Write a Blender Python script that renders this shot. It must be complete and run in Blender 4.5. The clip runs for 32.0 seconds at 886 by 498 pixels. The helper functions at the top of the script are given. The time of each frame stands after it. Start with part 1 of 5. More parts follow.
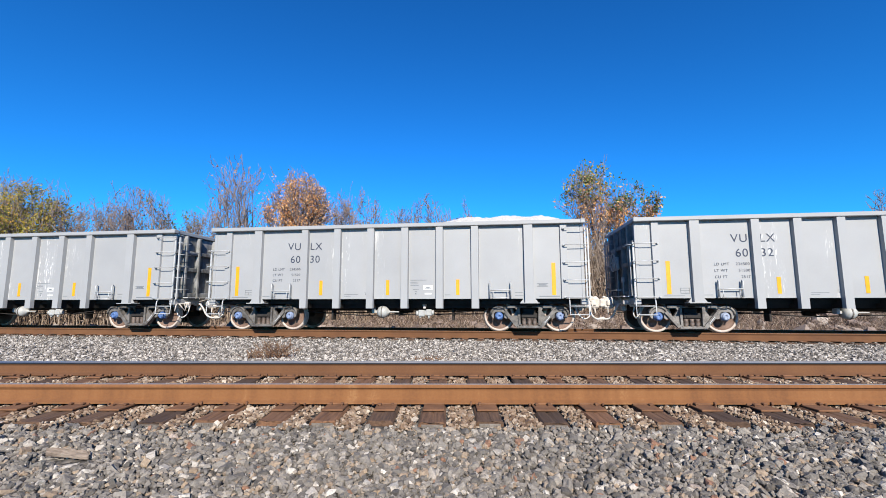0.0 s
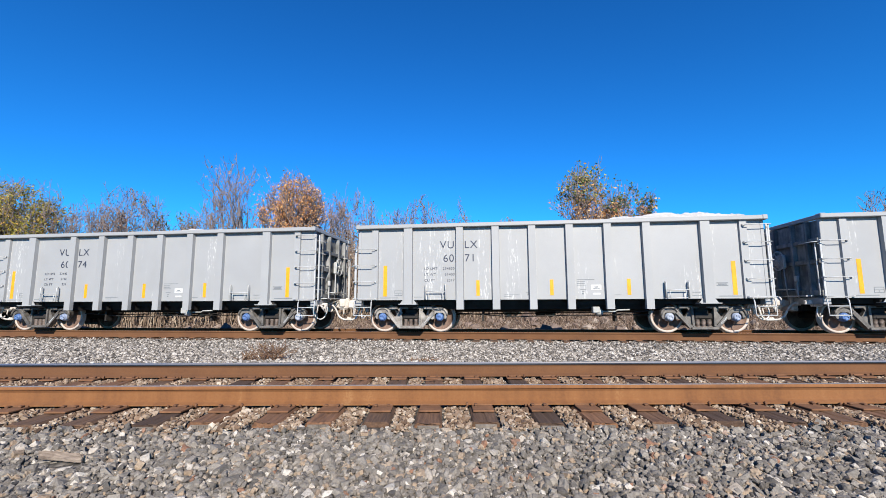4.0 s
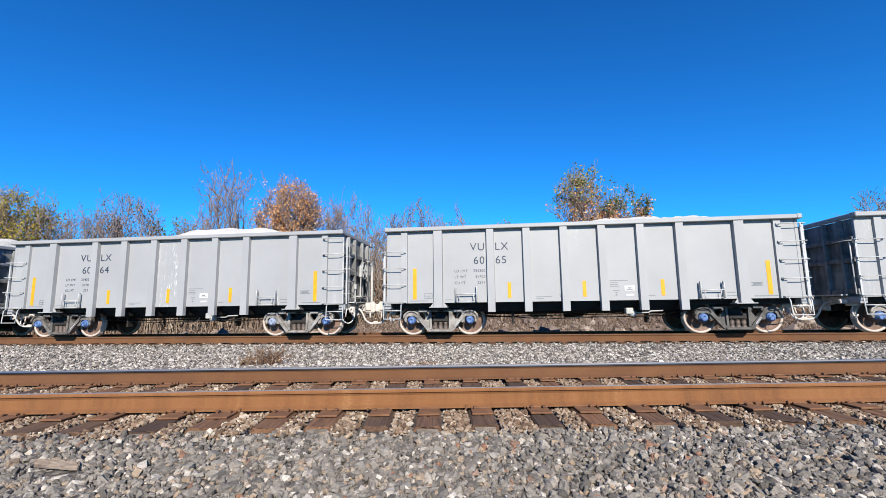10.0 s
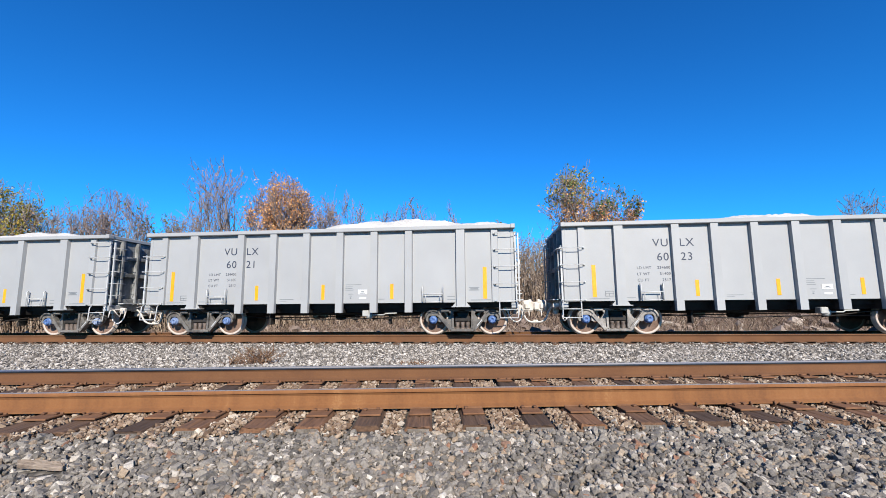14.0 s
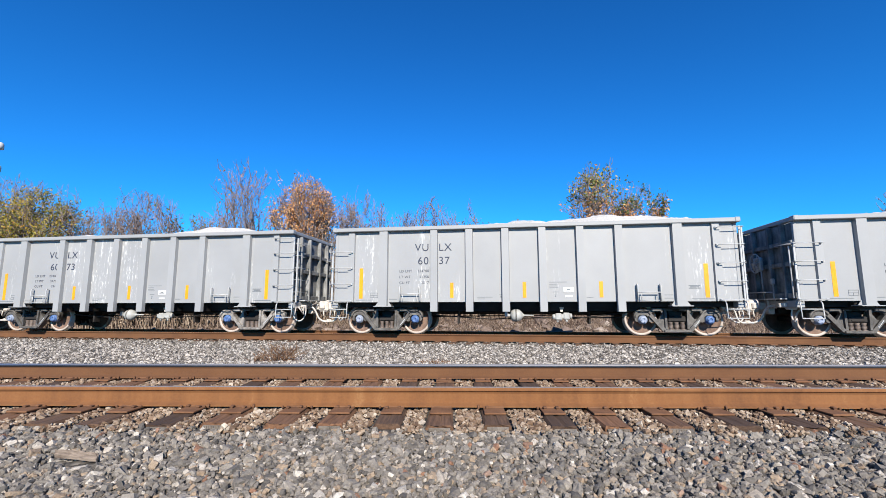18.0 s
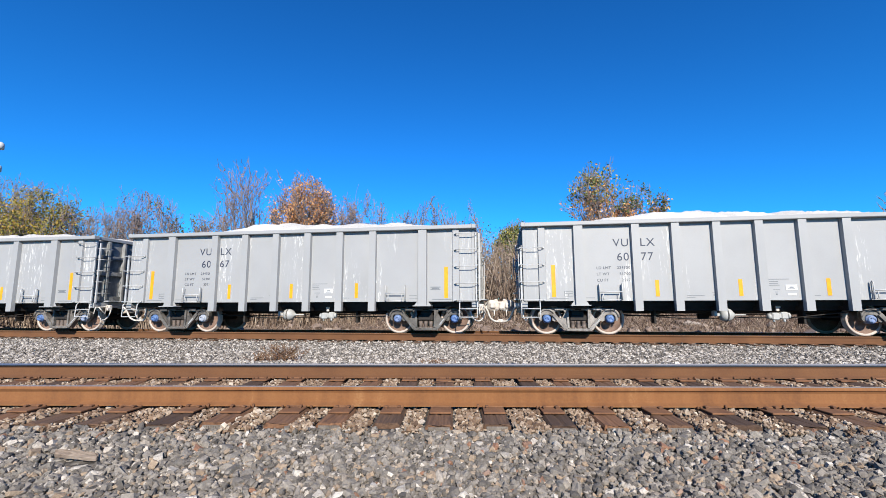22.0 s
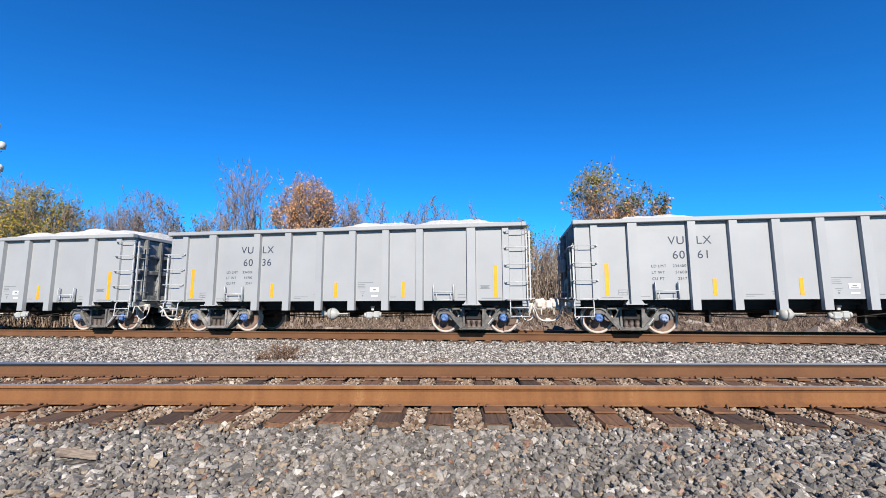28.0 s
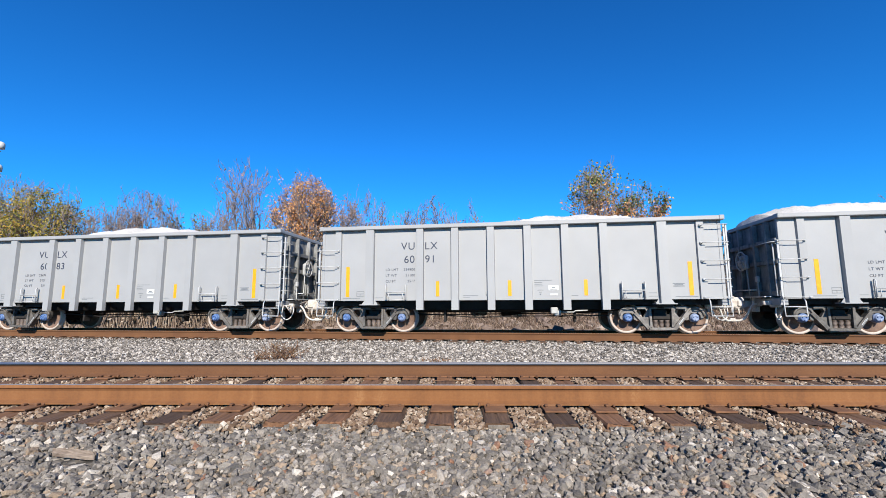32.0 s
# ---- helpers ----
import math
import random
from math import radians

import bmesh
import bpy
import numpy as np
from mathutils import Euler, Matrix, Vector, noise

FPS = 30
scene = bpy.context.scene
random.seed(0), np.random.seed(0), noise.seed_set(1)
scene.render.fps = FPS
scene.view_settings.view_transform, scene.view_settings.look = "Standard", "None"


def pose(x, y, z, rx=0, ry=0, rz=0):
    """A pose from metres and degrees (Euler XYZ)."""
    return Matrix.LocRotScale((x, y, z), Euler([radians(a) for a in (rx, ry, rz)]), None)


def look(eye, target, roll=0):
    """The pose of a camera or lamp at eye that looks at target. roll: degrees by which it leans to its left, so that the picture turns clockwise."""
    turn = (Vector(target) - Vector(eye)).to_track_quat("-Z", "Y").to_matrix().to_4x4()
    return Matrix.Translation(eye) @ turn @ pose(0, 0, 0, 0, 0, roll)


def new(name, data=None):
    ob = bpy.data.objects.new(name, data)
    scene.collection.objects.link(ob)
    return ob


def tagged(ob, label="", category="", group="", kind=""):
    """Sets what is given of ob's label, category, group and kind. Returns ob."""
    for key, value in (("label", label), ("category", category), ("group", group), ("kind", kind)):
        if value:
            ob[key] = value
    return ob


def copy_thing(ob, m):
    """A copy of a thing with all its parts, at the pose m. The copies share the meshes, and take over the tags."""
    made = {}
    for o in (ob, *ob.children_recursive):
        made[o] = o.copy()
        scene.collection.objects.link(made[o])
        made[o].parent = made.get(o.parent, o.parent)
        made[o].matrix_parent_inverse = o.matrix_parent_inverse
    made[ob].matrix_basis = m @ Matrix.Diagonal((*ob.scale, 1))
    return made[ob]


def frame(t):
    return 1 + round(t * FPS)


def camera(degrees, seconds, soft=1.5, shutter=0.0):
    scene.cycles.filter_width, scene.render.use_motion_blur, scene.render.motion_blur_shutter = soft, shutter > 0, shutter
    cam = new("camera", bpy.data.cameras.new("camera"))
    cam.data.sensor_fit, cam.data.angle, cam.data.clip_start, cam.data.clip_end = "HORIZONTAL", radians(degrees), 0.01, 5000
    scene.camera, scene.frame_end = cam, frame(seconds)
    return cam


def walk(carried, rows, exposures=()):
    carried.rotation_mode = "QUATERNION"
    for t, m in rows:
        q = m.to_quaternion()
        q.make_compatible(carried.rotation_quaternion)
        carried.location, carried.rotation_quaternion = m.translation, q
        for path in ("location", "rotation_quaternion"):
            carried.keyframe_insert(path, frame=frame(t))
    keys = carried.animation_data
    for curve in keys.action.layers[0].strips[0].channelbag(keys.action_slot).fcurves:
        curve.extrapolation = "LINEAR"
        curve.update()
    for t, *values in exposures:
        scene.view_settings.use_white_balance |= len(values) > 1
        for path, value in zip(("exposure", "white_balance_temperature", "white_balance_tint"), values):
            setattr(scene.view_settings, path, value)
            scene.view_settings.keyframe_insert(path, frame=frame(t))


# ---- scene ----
from mathutils import geometry

# seconds, eye, then degrees: turn to the left, tilt up, lean
PATH = [
    (0.0, 0.006, -0.005, 0.799, 0.677, 6.979, -0.088),
    (0.5, 0.004, -0.006, 0.798, 0.677, 6.966, -0.096),
    (1.0, 0.009, -0.004, 0.798, 0.724, 6.960, -0.111),
    (1.5, 0.010, -0.006, 0.800, 0.719, 6.948, -0.087),
    (2.0, 0.009, -0.004, 0.799, 0.724, 6.948, -0.090),
    (2.5, 0.011, -0.010, 0.799, 0.754, 6.962, -0.128),
    (3.0, 0.015, -0.010, 0.800, 0.800, 6.947, -0.157),
    (3.5, 0.008, -0.009, 0.798, 0.399, 6.983, -0.104),
    (5.5, -0.001, -0.010, 0.793, -0.663, 7.859, -0.839),
    (6.0, 0.005, 0.001, 0.790, -0.931, 7.982, -1.027),
    (6.5, 0.003, 0.006, 0.784, -1.139, 7.781, -0.857),
    (7.0, 0.002, -0.002, 0.791, -1.018, 7.615, -0.763),
    (7.5, 0.002, -0.002, 0.793, -0.699, 7.535, -0.827),
    (8.0, -0.000, -0.004, 0.794, -0.538, 7.537, -0.774),
    (8.5, -0.001, -0.007, 0.792, -0.533, 7.539, -0.803),
    (9.0, -0.006, -0.012, 0.794, -0.548, 7.536, -0.797),
    (9.5, -0.004, -0.016, 0.795, -0.492, 7.542, -0.786),
    (10.0, -0.002, -0.008, 0.793, -0.303, 7.536, -0.783),
    (10.5, 0.001, -0.003, 0.796, -0.429, 7.546, -0.731),
    (11.0, 0.017, -0.004, 0.791, -1.790, 7.652, -0.549),
    (11.5, 0.025, 0.004, 0.789, -2.953, 7.660, -0.522),
    (12.0, 0.024, -0.002, 0.789, -4.131, 7.754, -0.517),
    (12.5, 0.013, -0.002, 0.789, -4.725, 7.709, -0.620),
    (13.0, 0.007, -0.001, 0.789, -4.381, 7.695, -0.690),
    (13.5, -0.006, -0.003, 0.789, -2.777, 7.621, -0.523),
    (14.0, -0.003, -0.004, 0.794, -1.346, 7.487, -0.485),
    (14.5, -0.001, -0.000, 0.792, -0.446, 7.455, -0.380),
    (16.5, -0.010, -0.004, 0.792, 1.364, 7.419, -0.166),
    (17.0, -0.012, 0.006, 0.789, 1.368, 7.450, -0.098),
    (17.5, -0.010, 0.015, 0.787, 1.368, 7.448, -0.119),
    (18.0, -0.009, 0.010, 0.788, 1.386, 7.449, -0.109),
    (18.5, -0.003, -0.003, 0.793, 1.435, 7.405, -0.196),
    (19.0, -0.009, -0.006, 0.792, 1.406, 7.390, -0.110),
    (19.5, -0.006, -0.005, 0.791, 1.388, 7.397, -0.100),
    (20.0, -0.004, 0.004, 0.789, 1.401, 7.393, -0.127),
    (20.5, -0.006, 0.001, 0.789, 1.381, 7.407, -0.098),
    (21.0, 0.000, 0.000, 0.788, 1.404, 7.391, -0.158),
    (21.5, -0.001, 0.002, 0.789, 1.425, 7.395, -0.122),
    (22.0, -0.000, 0.009, 0.789, 1.435, 7.376, -0.164),
    (22.5, -0.000, 0.017, 0.791, 1.431, 7.315, -0.182),
    (23.0, -0.004, 0.012, 0.788, 1.447, 7.360, -0.141),
    (23.5, -0.004, 0.012, 0.788, 1.447, 7.360, -0.141),
    (24.0, -0.001, 0.008, 0.788, 1.451, 7.359, -0.130),
    (24.5, -0.002, 0.008, 0.788, 1.459, 7.357, -0.135),
    (25.0, -0.006, 0.010, 0.790, 1.442, 7.327, -0.127),
    (25.5, 0.004, 0.009, 0.790, 1.495, 7.299, -0.218),
    (27.5, 0.003, 0.015, 0.786, 1.559, 7.295, -0.184),
    (28.0, 0.004, 0.018, 0.784, 1.568, 7.285, -0.169),
    (28.5, 0.006, 0.023, 0.783, 1.559, 7.284, -0.184),
    (29.0, 0.004, 0.028, 0.782, 1.510, 7.299, -0.124),
    (29.5, 0.001, 0.026, 0.782, 1.520, 7.291, -0.174),
    (30.0, 0.004, 0.022, 0.783, 1.577, 7.265, -0.212),
    (30.5, -0.005, 0.024, 0.782, 1.560, 7.272, -0.204),
    (31.0, -0.001, 0.028, 0.780, 1.570, 7.276, -0.210),
    (31.5, -0.002, 0.036, 0.777, 1.569, 7.286, -0.212),
    (32.0, -0.002, 0.045, 0.774, 1.524, 7.292, -0.218),
]


def aim(x, y, z, left, up, lean):
    a, b = radians(left), radians(up)
    ahead = Vector((-math.sin(a) * math.cos(b), math.cos(a) * math.cos(b), math.sin(b)))
    eye = Vector((x, y, z))
    return look(eye, eye + ahead, lean)


cam = camera(91.41, 32.0, soft=0.6)
walk(cam, [(r[0], aim(*r[1:])) for r in PATH])

# ---------------------------------------------------------------- light
SUN_TO = Vector((0.14, -0.98, 0.0)).normalized()
SUN_UP = radians(31)
sun_dir = Vector((SUN_TO.x * math.cos(SUN_UP), SUN_TO.y * math.cos(SUN_UP), math.sin(SUN_UP)))
world = bpy.data.worlds.new("sky")
scene.world = world
world.use_nodes = True
wt = world.node_tree
sky = wt.nodes.new("ShaderNodeTexSky")
sky.sky_type, sky.sun_disc = "NISHITA", False
sky.sun_elevation = SUN_UP
sky.sun_rotation = math.atan2(SUN_TO.x, SUN_TO.y)
sky.altitude, sky.air_density, sky.dust_density, sky.ozone_density = 0, 1.0, 0.0, 1.5
tint = wt.nodes.new("ShaderNodeMix")
tint.data_type, tint.blend_type = "RGBA", "MULTIPLY"
tint.inputs[0].default_value = 1.0
tint.inputs[7].default_value = (0.168, 0.872, 1.50, 1)
wt.links.new(sky.outputs[0], tint.inputs[6])
deep = wt.nodes.new("ShaderNodeGamma")
deep.inputs[1].default_value = 1.2
wt.links.new(tint.outputs[2], deep.inputs[0])
wt.links.new(deep.outputs[0], wt.nodes["Background"].inputs[0])
wt.nodes["Background"].inputs[1].default_value = 0.0455
sun = new("sun", bpy.data.lights.new("sun", "SUN"))
sun.data.energy, sun.data.angle, sun.data.color = 5.0, radians(0.53), (1.0, 0.93, 0.82)
sun.matrix_world = look(sun_dir * 100, (0, 0, 0))
scene.view_settings.exposure = 0.85


# ---------------------------------------------------------------- materials
class Nodes:
    """A short hand for one node material."""

    def __init__(self, name):
        self.m = bpy.data.materials.new(name)
        self.m.use_nodes = True
        self.t = self.m.node_tree
        self.b = self.t.nodes["Principled BSDF"]

    def add(self, kind, **values):
        n = self.t.nodes.new("ShaderNode" + kind)
        for k, v in values.items():
            n.inputs[k.replace("_", " ")].default_value = v
        return n

    def link(self, a, b):
        self.t.links.new(a, b)

    def coord(self, scale=(1, 1, 1), which="Object", shift=False):
        c = self.add("TexCoord")
        mp = self.add("Mapping")
        mp.inputs["Scale"].default_value = scale
        self.link(c.outputs[which], mp.inputs["Vector"])
        if shift:
            info = self.add("ObjectInfo")
            mul = self.add("Math")
            mul.operation = "MULTIPLY"
            mul.inputs[1].default_value = 57.0
            self.link(info.outputs["Random"], mul.inputs[0])
            self.link(mul.outputs[0], mp.inputs["Location"])
        return mp.outputs[0]

    def noise(self, vec, scale, detail=4.0, rough=0.6):
        n = self.add("TexNoise", Scale=scale, Detail=detail, Roughness=rough)
        self.link(vec, n.inputs["Vector"])
        return n.outputs["Fac"]

    def ramp(self, fac, stops):
        r = self.add("ValToRGB")
        e = r.color_ramp.elements
        while len(e) < len(stops):
            e.new(0.5)
        for el, (p, c) in zip(e, stops):
            el.position = p
            el.color = (*c, 1) if len(c) == 3 else c
        self.link(fac, r.inputs[0])
        return r.outputs[0]

    def mix(self, fac, a, b, blend="MIX"):
        n = self.add("Mix")
        n.data_type, n.blend_type = "RGBA", blend
        for sock, v in ((n.inputs[0], fac), (n.inputs[6], a), (n.inputs[7], b)):
            if isinstance(v, (int, float)):
                sock.default_value = v
            elif isinstance(v, tuple):
                sock.default_value = (*v, 1)
            else:
                self.link(v, sock)
        return n.outputs[2]

    def math(self, op, a, b):
        n = self.add("Math")
        n.operation = op
        for sock, v in ((n.inputs[0], a), (n.inputs[1], b)):
            if isinstance(v, (int, float)):
                sock.default_value = v
            else:
                self.link(v, sock)
        return n.outputs[0]

    def bump(self, height, strength, dist=0.01):
        n = self.add("Bump", Strength=strength, Distance=dist)
        self.link(height, n.inputs["Height"])
        self.link(n.outputs[0], self.b.inputs["Normal"])

    def done(self, colour, rough=0.7, metal=0.0, deep=0.64):
        if deep != 1.0:
            colour = self.mix(1.0, colour, (deep, deep, deep), "MULTIPLY")
        for key, v in (("Base Color", colour), ("Roughness", rough), ("Metallic", metal)):
            if isinstance(v, (int, float)):
                self.b.inputs[key].default_value = v
            elif isinstance(v, tuple):
                self.b.inputs[key].default_value = (*v, 1)
            else:
                self.link(v, self.b.inputs[key])
        return self.m


def plain(name, dark, light, scale=6.0, rough=0.7, metal=0.0, bump=0.15, stretch=(1, 1, 1), fine=60.0, shift=True):
    """Two tones mottled at two scales, with a fine relief."""
    n = Nodes(name)
    v = n.coord(stretch, shift=shift)
    a, b = n.noise(v, scale), n.noise(v, fine, 3.0)
    f = n.math("ADD", n.math("MULTIPLY", a, 0.65), n.math("MULTIPLY", b, 0.35))
    col = n.ramp(f, [(0.35, dark), (0.65, light)])
    if bump:
        n.bump(b, bump, 0.004)
    return n.done(col, rough, metal)


def island(name, stops, rough=0.85, scale=30.0, bump=0.4):
    """Each loose piece of a mesh takes its own tone."""
    n = Nodes(name)
    g = n.add("NewGeometry")
    v = n.coord()
    a = n.noise(v, scale, 5.0, 0.7)
    col = n.ramp(g.outputs["Random Per Island"], stops)
    grain = n.ramp(a, [(0.3, (0.62, 0.62, 0.62)), (0.7, (1.25, 1.25, 1.25))])
    col = n.mix(1.0, col, grain, "MULTIPLY")
    if bump:
        n.bump(a, bump, 0.01)
    return n.done(col, rough)


def car_paint(name, streaks, few=0.5):
    n = Nodes(name)
    v = n.coord()
    vs = n.coord(shift=True)
    a = n.noise(vs, 0.7, 3.0)
    b = n.noise(vs, 45.0, 4.0)
    col = n.ramp(n.math("ADD", n.math("MULTIPLY", a, 0.7), n.math("MULTIPLY", b, 0.3)), [(0.3, (0.365, 0.372, 0.378)), (0.7, (0.435, 0.443, 0.45))])
    if streaks:
        drip = n.noise(n.coord((30.0, 1.0, 5.0), shift=True), 1.0, 3.0, 0.6)
        thin = n.noise(n.coord((11.0, 1.0, 0.7), shift=True), 1.0, 4.0, 0.6)
        where = n.noise(n.coord((0.9, 0.02, 0.16), shift=True), 1.0, 3.0)
        gate = n.ramp(where, [(few, (0, 0, 0)), (few + 0.13, (1, 1, 1))])
        level = n.math("ADD", n.math("MULTIPLY", drip, 0.6), n.math("MULTIPLY", thin, 0.4))
        mask = n.math("MULTIPLY", gate, n.ramp(level, [(0.555, (0, 0, 0)), (0.60, (1, 1, 1))]))
        wash = n.math("MULTIPLY", gate, n.ramp(thin, [(0.45, (0, 0, 0)), (0.7, (0.3, 0.3, 0.3))]))
        col = n.mix(wash, col, (0.62, 0.63, 0.63))
        col = n.mix(mask, col, (0.86, 0.86, 0.84))
    n.bump(a, 0.05, 0.02)
    return n.done(col, 0.55)


PAINT = car_paint("grey_car_paint", False)
PAINT_STREAKED = car_paint("grey_car_paint_with_white_drips", True, 0.525)
PAINT_FEW = car_paint("grey_car_paint_with_few_drips", True, 0.62)
def grimy_shaded_paint():
    """Grey end-wall paint under blotches: dust and grime, plus shade put into the colour."""
    n = Nodes("grimy_shaded_grey_car_paint")
    v = n.coord(shift=True)
    a, b = n.noise(v, 1.6, 6.0, 0.65), n.noise(n.coord((6, 6, 0.8), shift=True), 1.0, 4.0)
    col = n.ramp(n.noise(v, 30.0, 3.0), [(0.3, (0.36, 0.365, 0.365)), (0.7, (0.43, 0.435, 0.435))])
    f = n.math("ADD", n.math("MULTIPLY", a, 0.6), n.math("MULTIPLY", b, 0.4))
    col = n.mix(n.ramp(f, [(0.40, (0, 0, 0)), (0.58, (0.85, 0.85, 0.85))]), col, (0.10, 0.102, 0.096))
    return n.done(col, 0.7)


GRIMY_SHADED = grimy_shaded_paint()
PIPE = plain("pale_grey_steel_bar", (0.46, 0.47, 0.475), (0.62, 0.63, 0.63), rough=0.5)
LETTER = plain("navy_stencil_paint", (0.015, 0.025, 0.055), (0.03, 0.045, 0.09), rough=0.6, bump=0)
SMALLPRINT = plain("grey_small_print", (0.16, 0.18, 0.2), (0.22, 0.24, 0.26), rough=0.6, bump=0)
YELLOW = plain("yellow_reflective_tape", (0.85, 0.37, 0.003), (0.98, 0.48, 0.008), rough=0.35, bump=0)
WHITE = plain("white_placard", (0.68, 0.68, 0.67), (0.78, 0.78, 0.77), rough=0.5, bump=0)
BLACK = plain("black_underframe_steel", (0.010, 0.008, 0.007), (0.030, 0.023, 0.019), rough=0.8)


def cast_steel():
    n = Nodes("dark_grey_cast_steel")
    v = n.coord(shift=True)
    a, b = n.noise(v, 5.0), n.noise(v, 55.0, 3.0)
    col = n.ramp(n.math("ADD", n.math("MULTIPLY", a, 0.65), n.math("MULTIPLY", b, 0.35)), [(0.36, (0.075, 0.066, 0.06)), (0.64, (0.33, 0.305, 0.28))])
    info = n.add("ObjectInfo")
    col = n.mix(1.0, col, n.ramp(info.outputs["Random"], [(0.0, (0.4, 0.4, 0.4)), (0.6, (0.8, 0.8, 0.8)), (1.0, (1.5, 1.5, 1.5))]), "MULTIPLY")
    n.bump(b, 0.3, 0.006)
    return n.done(col, 0.6)


CAST = cast_steel()
SPRING = plain("rusty_spring_steel", (0.10, 0.075, 0.06), (0.26, 0.2, 0.17), rough=0.7)
WHEEL = plain("dusty_brown_wheel_plate", (0.09, 0.048, 0.03), (0.32, 0.205, 0.155), scale=3.0, rough=0.85)
RIM = plain("bright_worn_wheel_rim", (0.48, 0.39, 0.33), (0.68, 0.59, 0.52), rough=0.65, metal=0.0, bump=0.05)
def cap_paint():
    n = Nodes("blue_bearing_cap_paint")
    a = n.noise(n.coord(shift=True), 14.0)
    col = n.ramp(a, [(0.35, (0.04, 0.11, 0.34)), (0.65, (0.14, 0.25, 0.5))])
    info = n.add("ObjectInfo")
    dust = n.ramp(info.outputs["Random"], [(0.55, (0, 0, 0)), (0.95, (0.75, 0.75, 0.75))])
    return n.done(n.mix(dust, col, (0.5, 0.53, 0.58)), 0.55)


BLUE = cap_paint()
DUSTY = plain("dusty_white_coupler_steel", (0.50, 0.44, 0.39), (0.92, 0.86, 0.79), scale=7.0, rough=0.85)
TANK = plain("pale_grey_tank_paint", (0.40, 0.405, 0.40), (0.56, 0.56, 0.54), scale=9.0, rough=0.6)
RUBBER = plain("worn_pale_hose", (0.55, 0.52, 0.48), (0.88, 0.84, 0.8), rough=0.8)


def rail_rust():
    n = Nodes("orange_brown_rail_rust")
    a = n.noise(n.coord(), 0.9, 3.0)
    run = n.noise(n.coord((9.0, 1.0, 0.8)), 1.0, 4.0)
    fine = n.noise(n.coord(), 45.0, 4.0)
    f = n.math("ADD", n.math("MULTIPLY", a, 0.35), n.math("ADD", n.math("MULTIPLY", run, 0.4), n.math("MULTIPLY", fine, 0.25)))
    col = n.ramp(f, [(0.34, (0.165, 0.064, 0.02)), (0.5, (0.25, 0.101, 0.03)), (0.58, (0.278, 0.117, 0.037)), (0.68, (0.37, 0.185, 0.07))])
    n.bump(fine, 0.3, 0.004)
    return n.done(col, 0.9)


RUST = rail_rust()
RUST_DARK = plain("brown_rail_rust", (0.125, 0.05, 0.018), (0.20, 0.087, 0.031), scale=1.5, rough=0.9)
PLATE = plain("rusty_tie_plate", (0.15, 0.065, 0.028), (0.27, 0.125, 0.055), scale=8.0, rough=0.9, bump=0.4)
SPIKE = plain("rusty_spike", (0.12, 0.05, 0.022), (0.22, 0.10, 0.045), rough=0.9)


def rail_top(name, rusty):
    n = Nodes(name)
    v = n.coord((0.35, 14.0, 1.0))
    a = n.noise(v, 2.0, 5.0)
    col = n.ramp(a, [(0.35, (0.92, 0.86, 0.78)), (0.75, (0.68, 0.6, 0.52))])
    col = n.mix(rusty, col, (0.34, 0.22, 0.15))
    r = n.ramp(a, [(0.3, (0.34, 0.34, 0.34)), (0.75, (0.5, 0.5, 0.5))])
    return n.done(col, r, 1.0 - rusty)


SHINE = rail_top("polished_rail_head", 0.0)
CORNER = plain("dark_steel_rail_corner", (0.13, 0.14, 0.17), (0.24, 0.25, 0.28), scale=2.0, rough=0.3, metal=0.9, bump=0.05, stretch=(0.3, 1, 1))
DULL = rail_top("dull_rail_head", 0.55)


def wood(name, dark, light, along=(9.0, 0.7, 9.0)):
    n = Nodes(name)
    v = n.coord(along, shift=True)
    a = n.noise(v, 4.0, 7.0, 0.7)
    info = n.add("ObjectInfo")
    b = n.noise(n.coord(shift=True), 2.5, 3.0)
    col = n.ramp(a, [(0.3, dark), (0.7, light)])
    col = n.mix(n.ramp(b, [(0.52, (0, 0, 0)), (0.7, (0.6, 0.6, 0.6))]), col, (0.17, 0.10, 0.055))
    tone = n.ramp(info.outputs["Random"], [(0.0, (0.5, 0.46, 0.44)), (0.5, (0.9, 0.82, 0.75)), (1.0, (1.5, 1.2, 0.95))])
    col = n.mix(1.0, col, tone, "MULTIPLY")
    n.bump(a, 0.8, 0.01)
    return n.done(col, 0.9)


TIE = wood("creosoted_tie_wood", (0.06, 0.032, 0.018), (0.24, 0.145, 0.088))
GREYWOOD = wood("weathered_grey_wood", (0.10, 0.075, 0.06), (0.60, 0.52, 0.44), (1.2, 14.0, 14.0))
ENDPLATE = plain("galvanised_end_plate", (0.13, 0.11, 0.09), (0.32, 0.28, 0.24), scale=9.0, rough=0.7, metal=0.3)

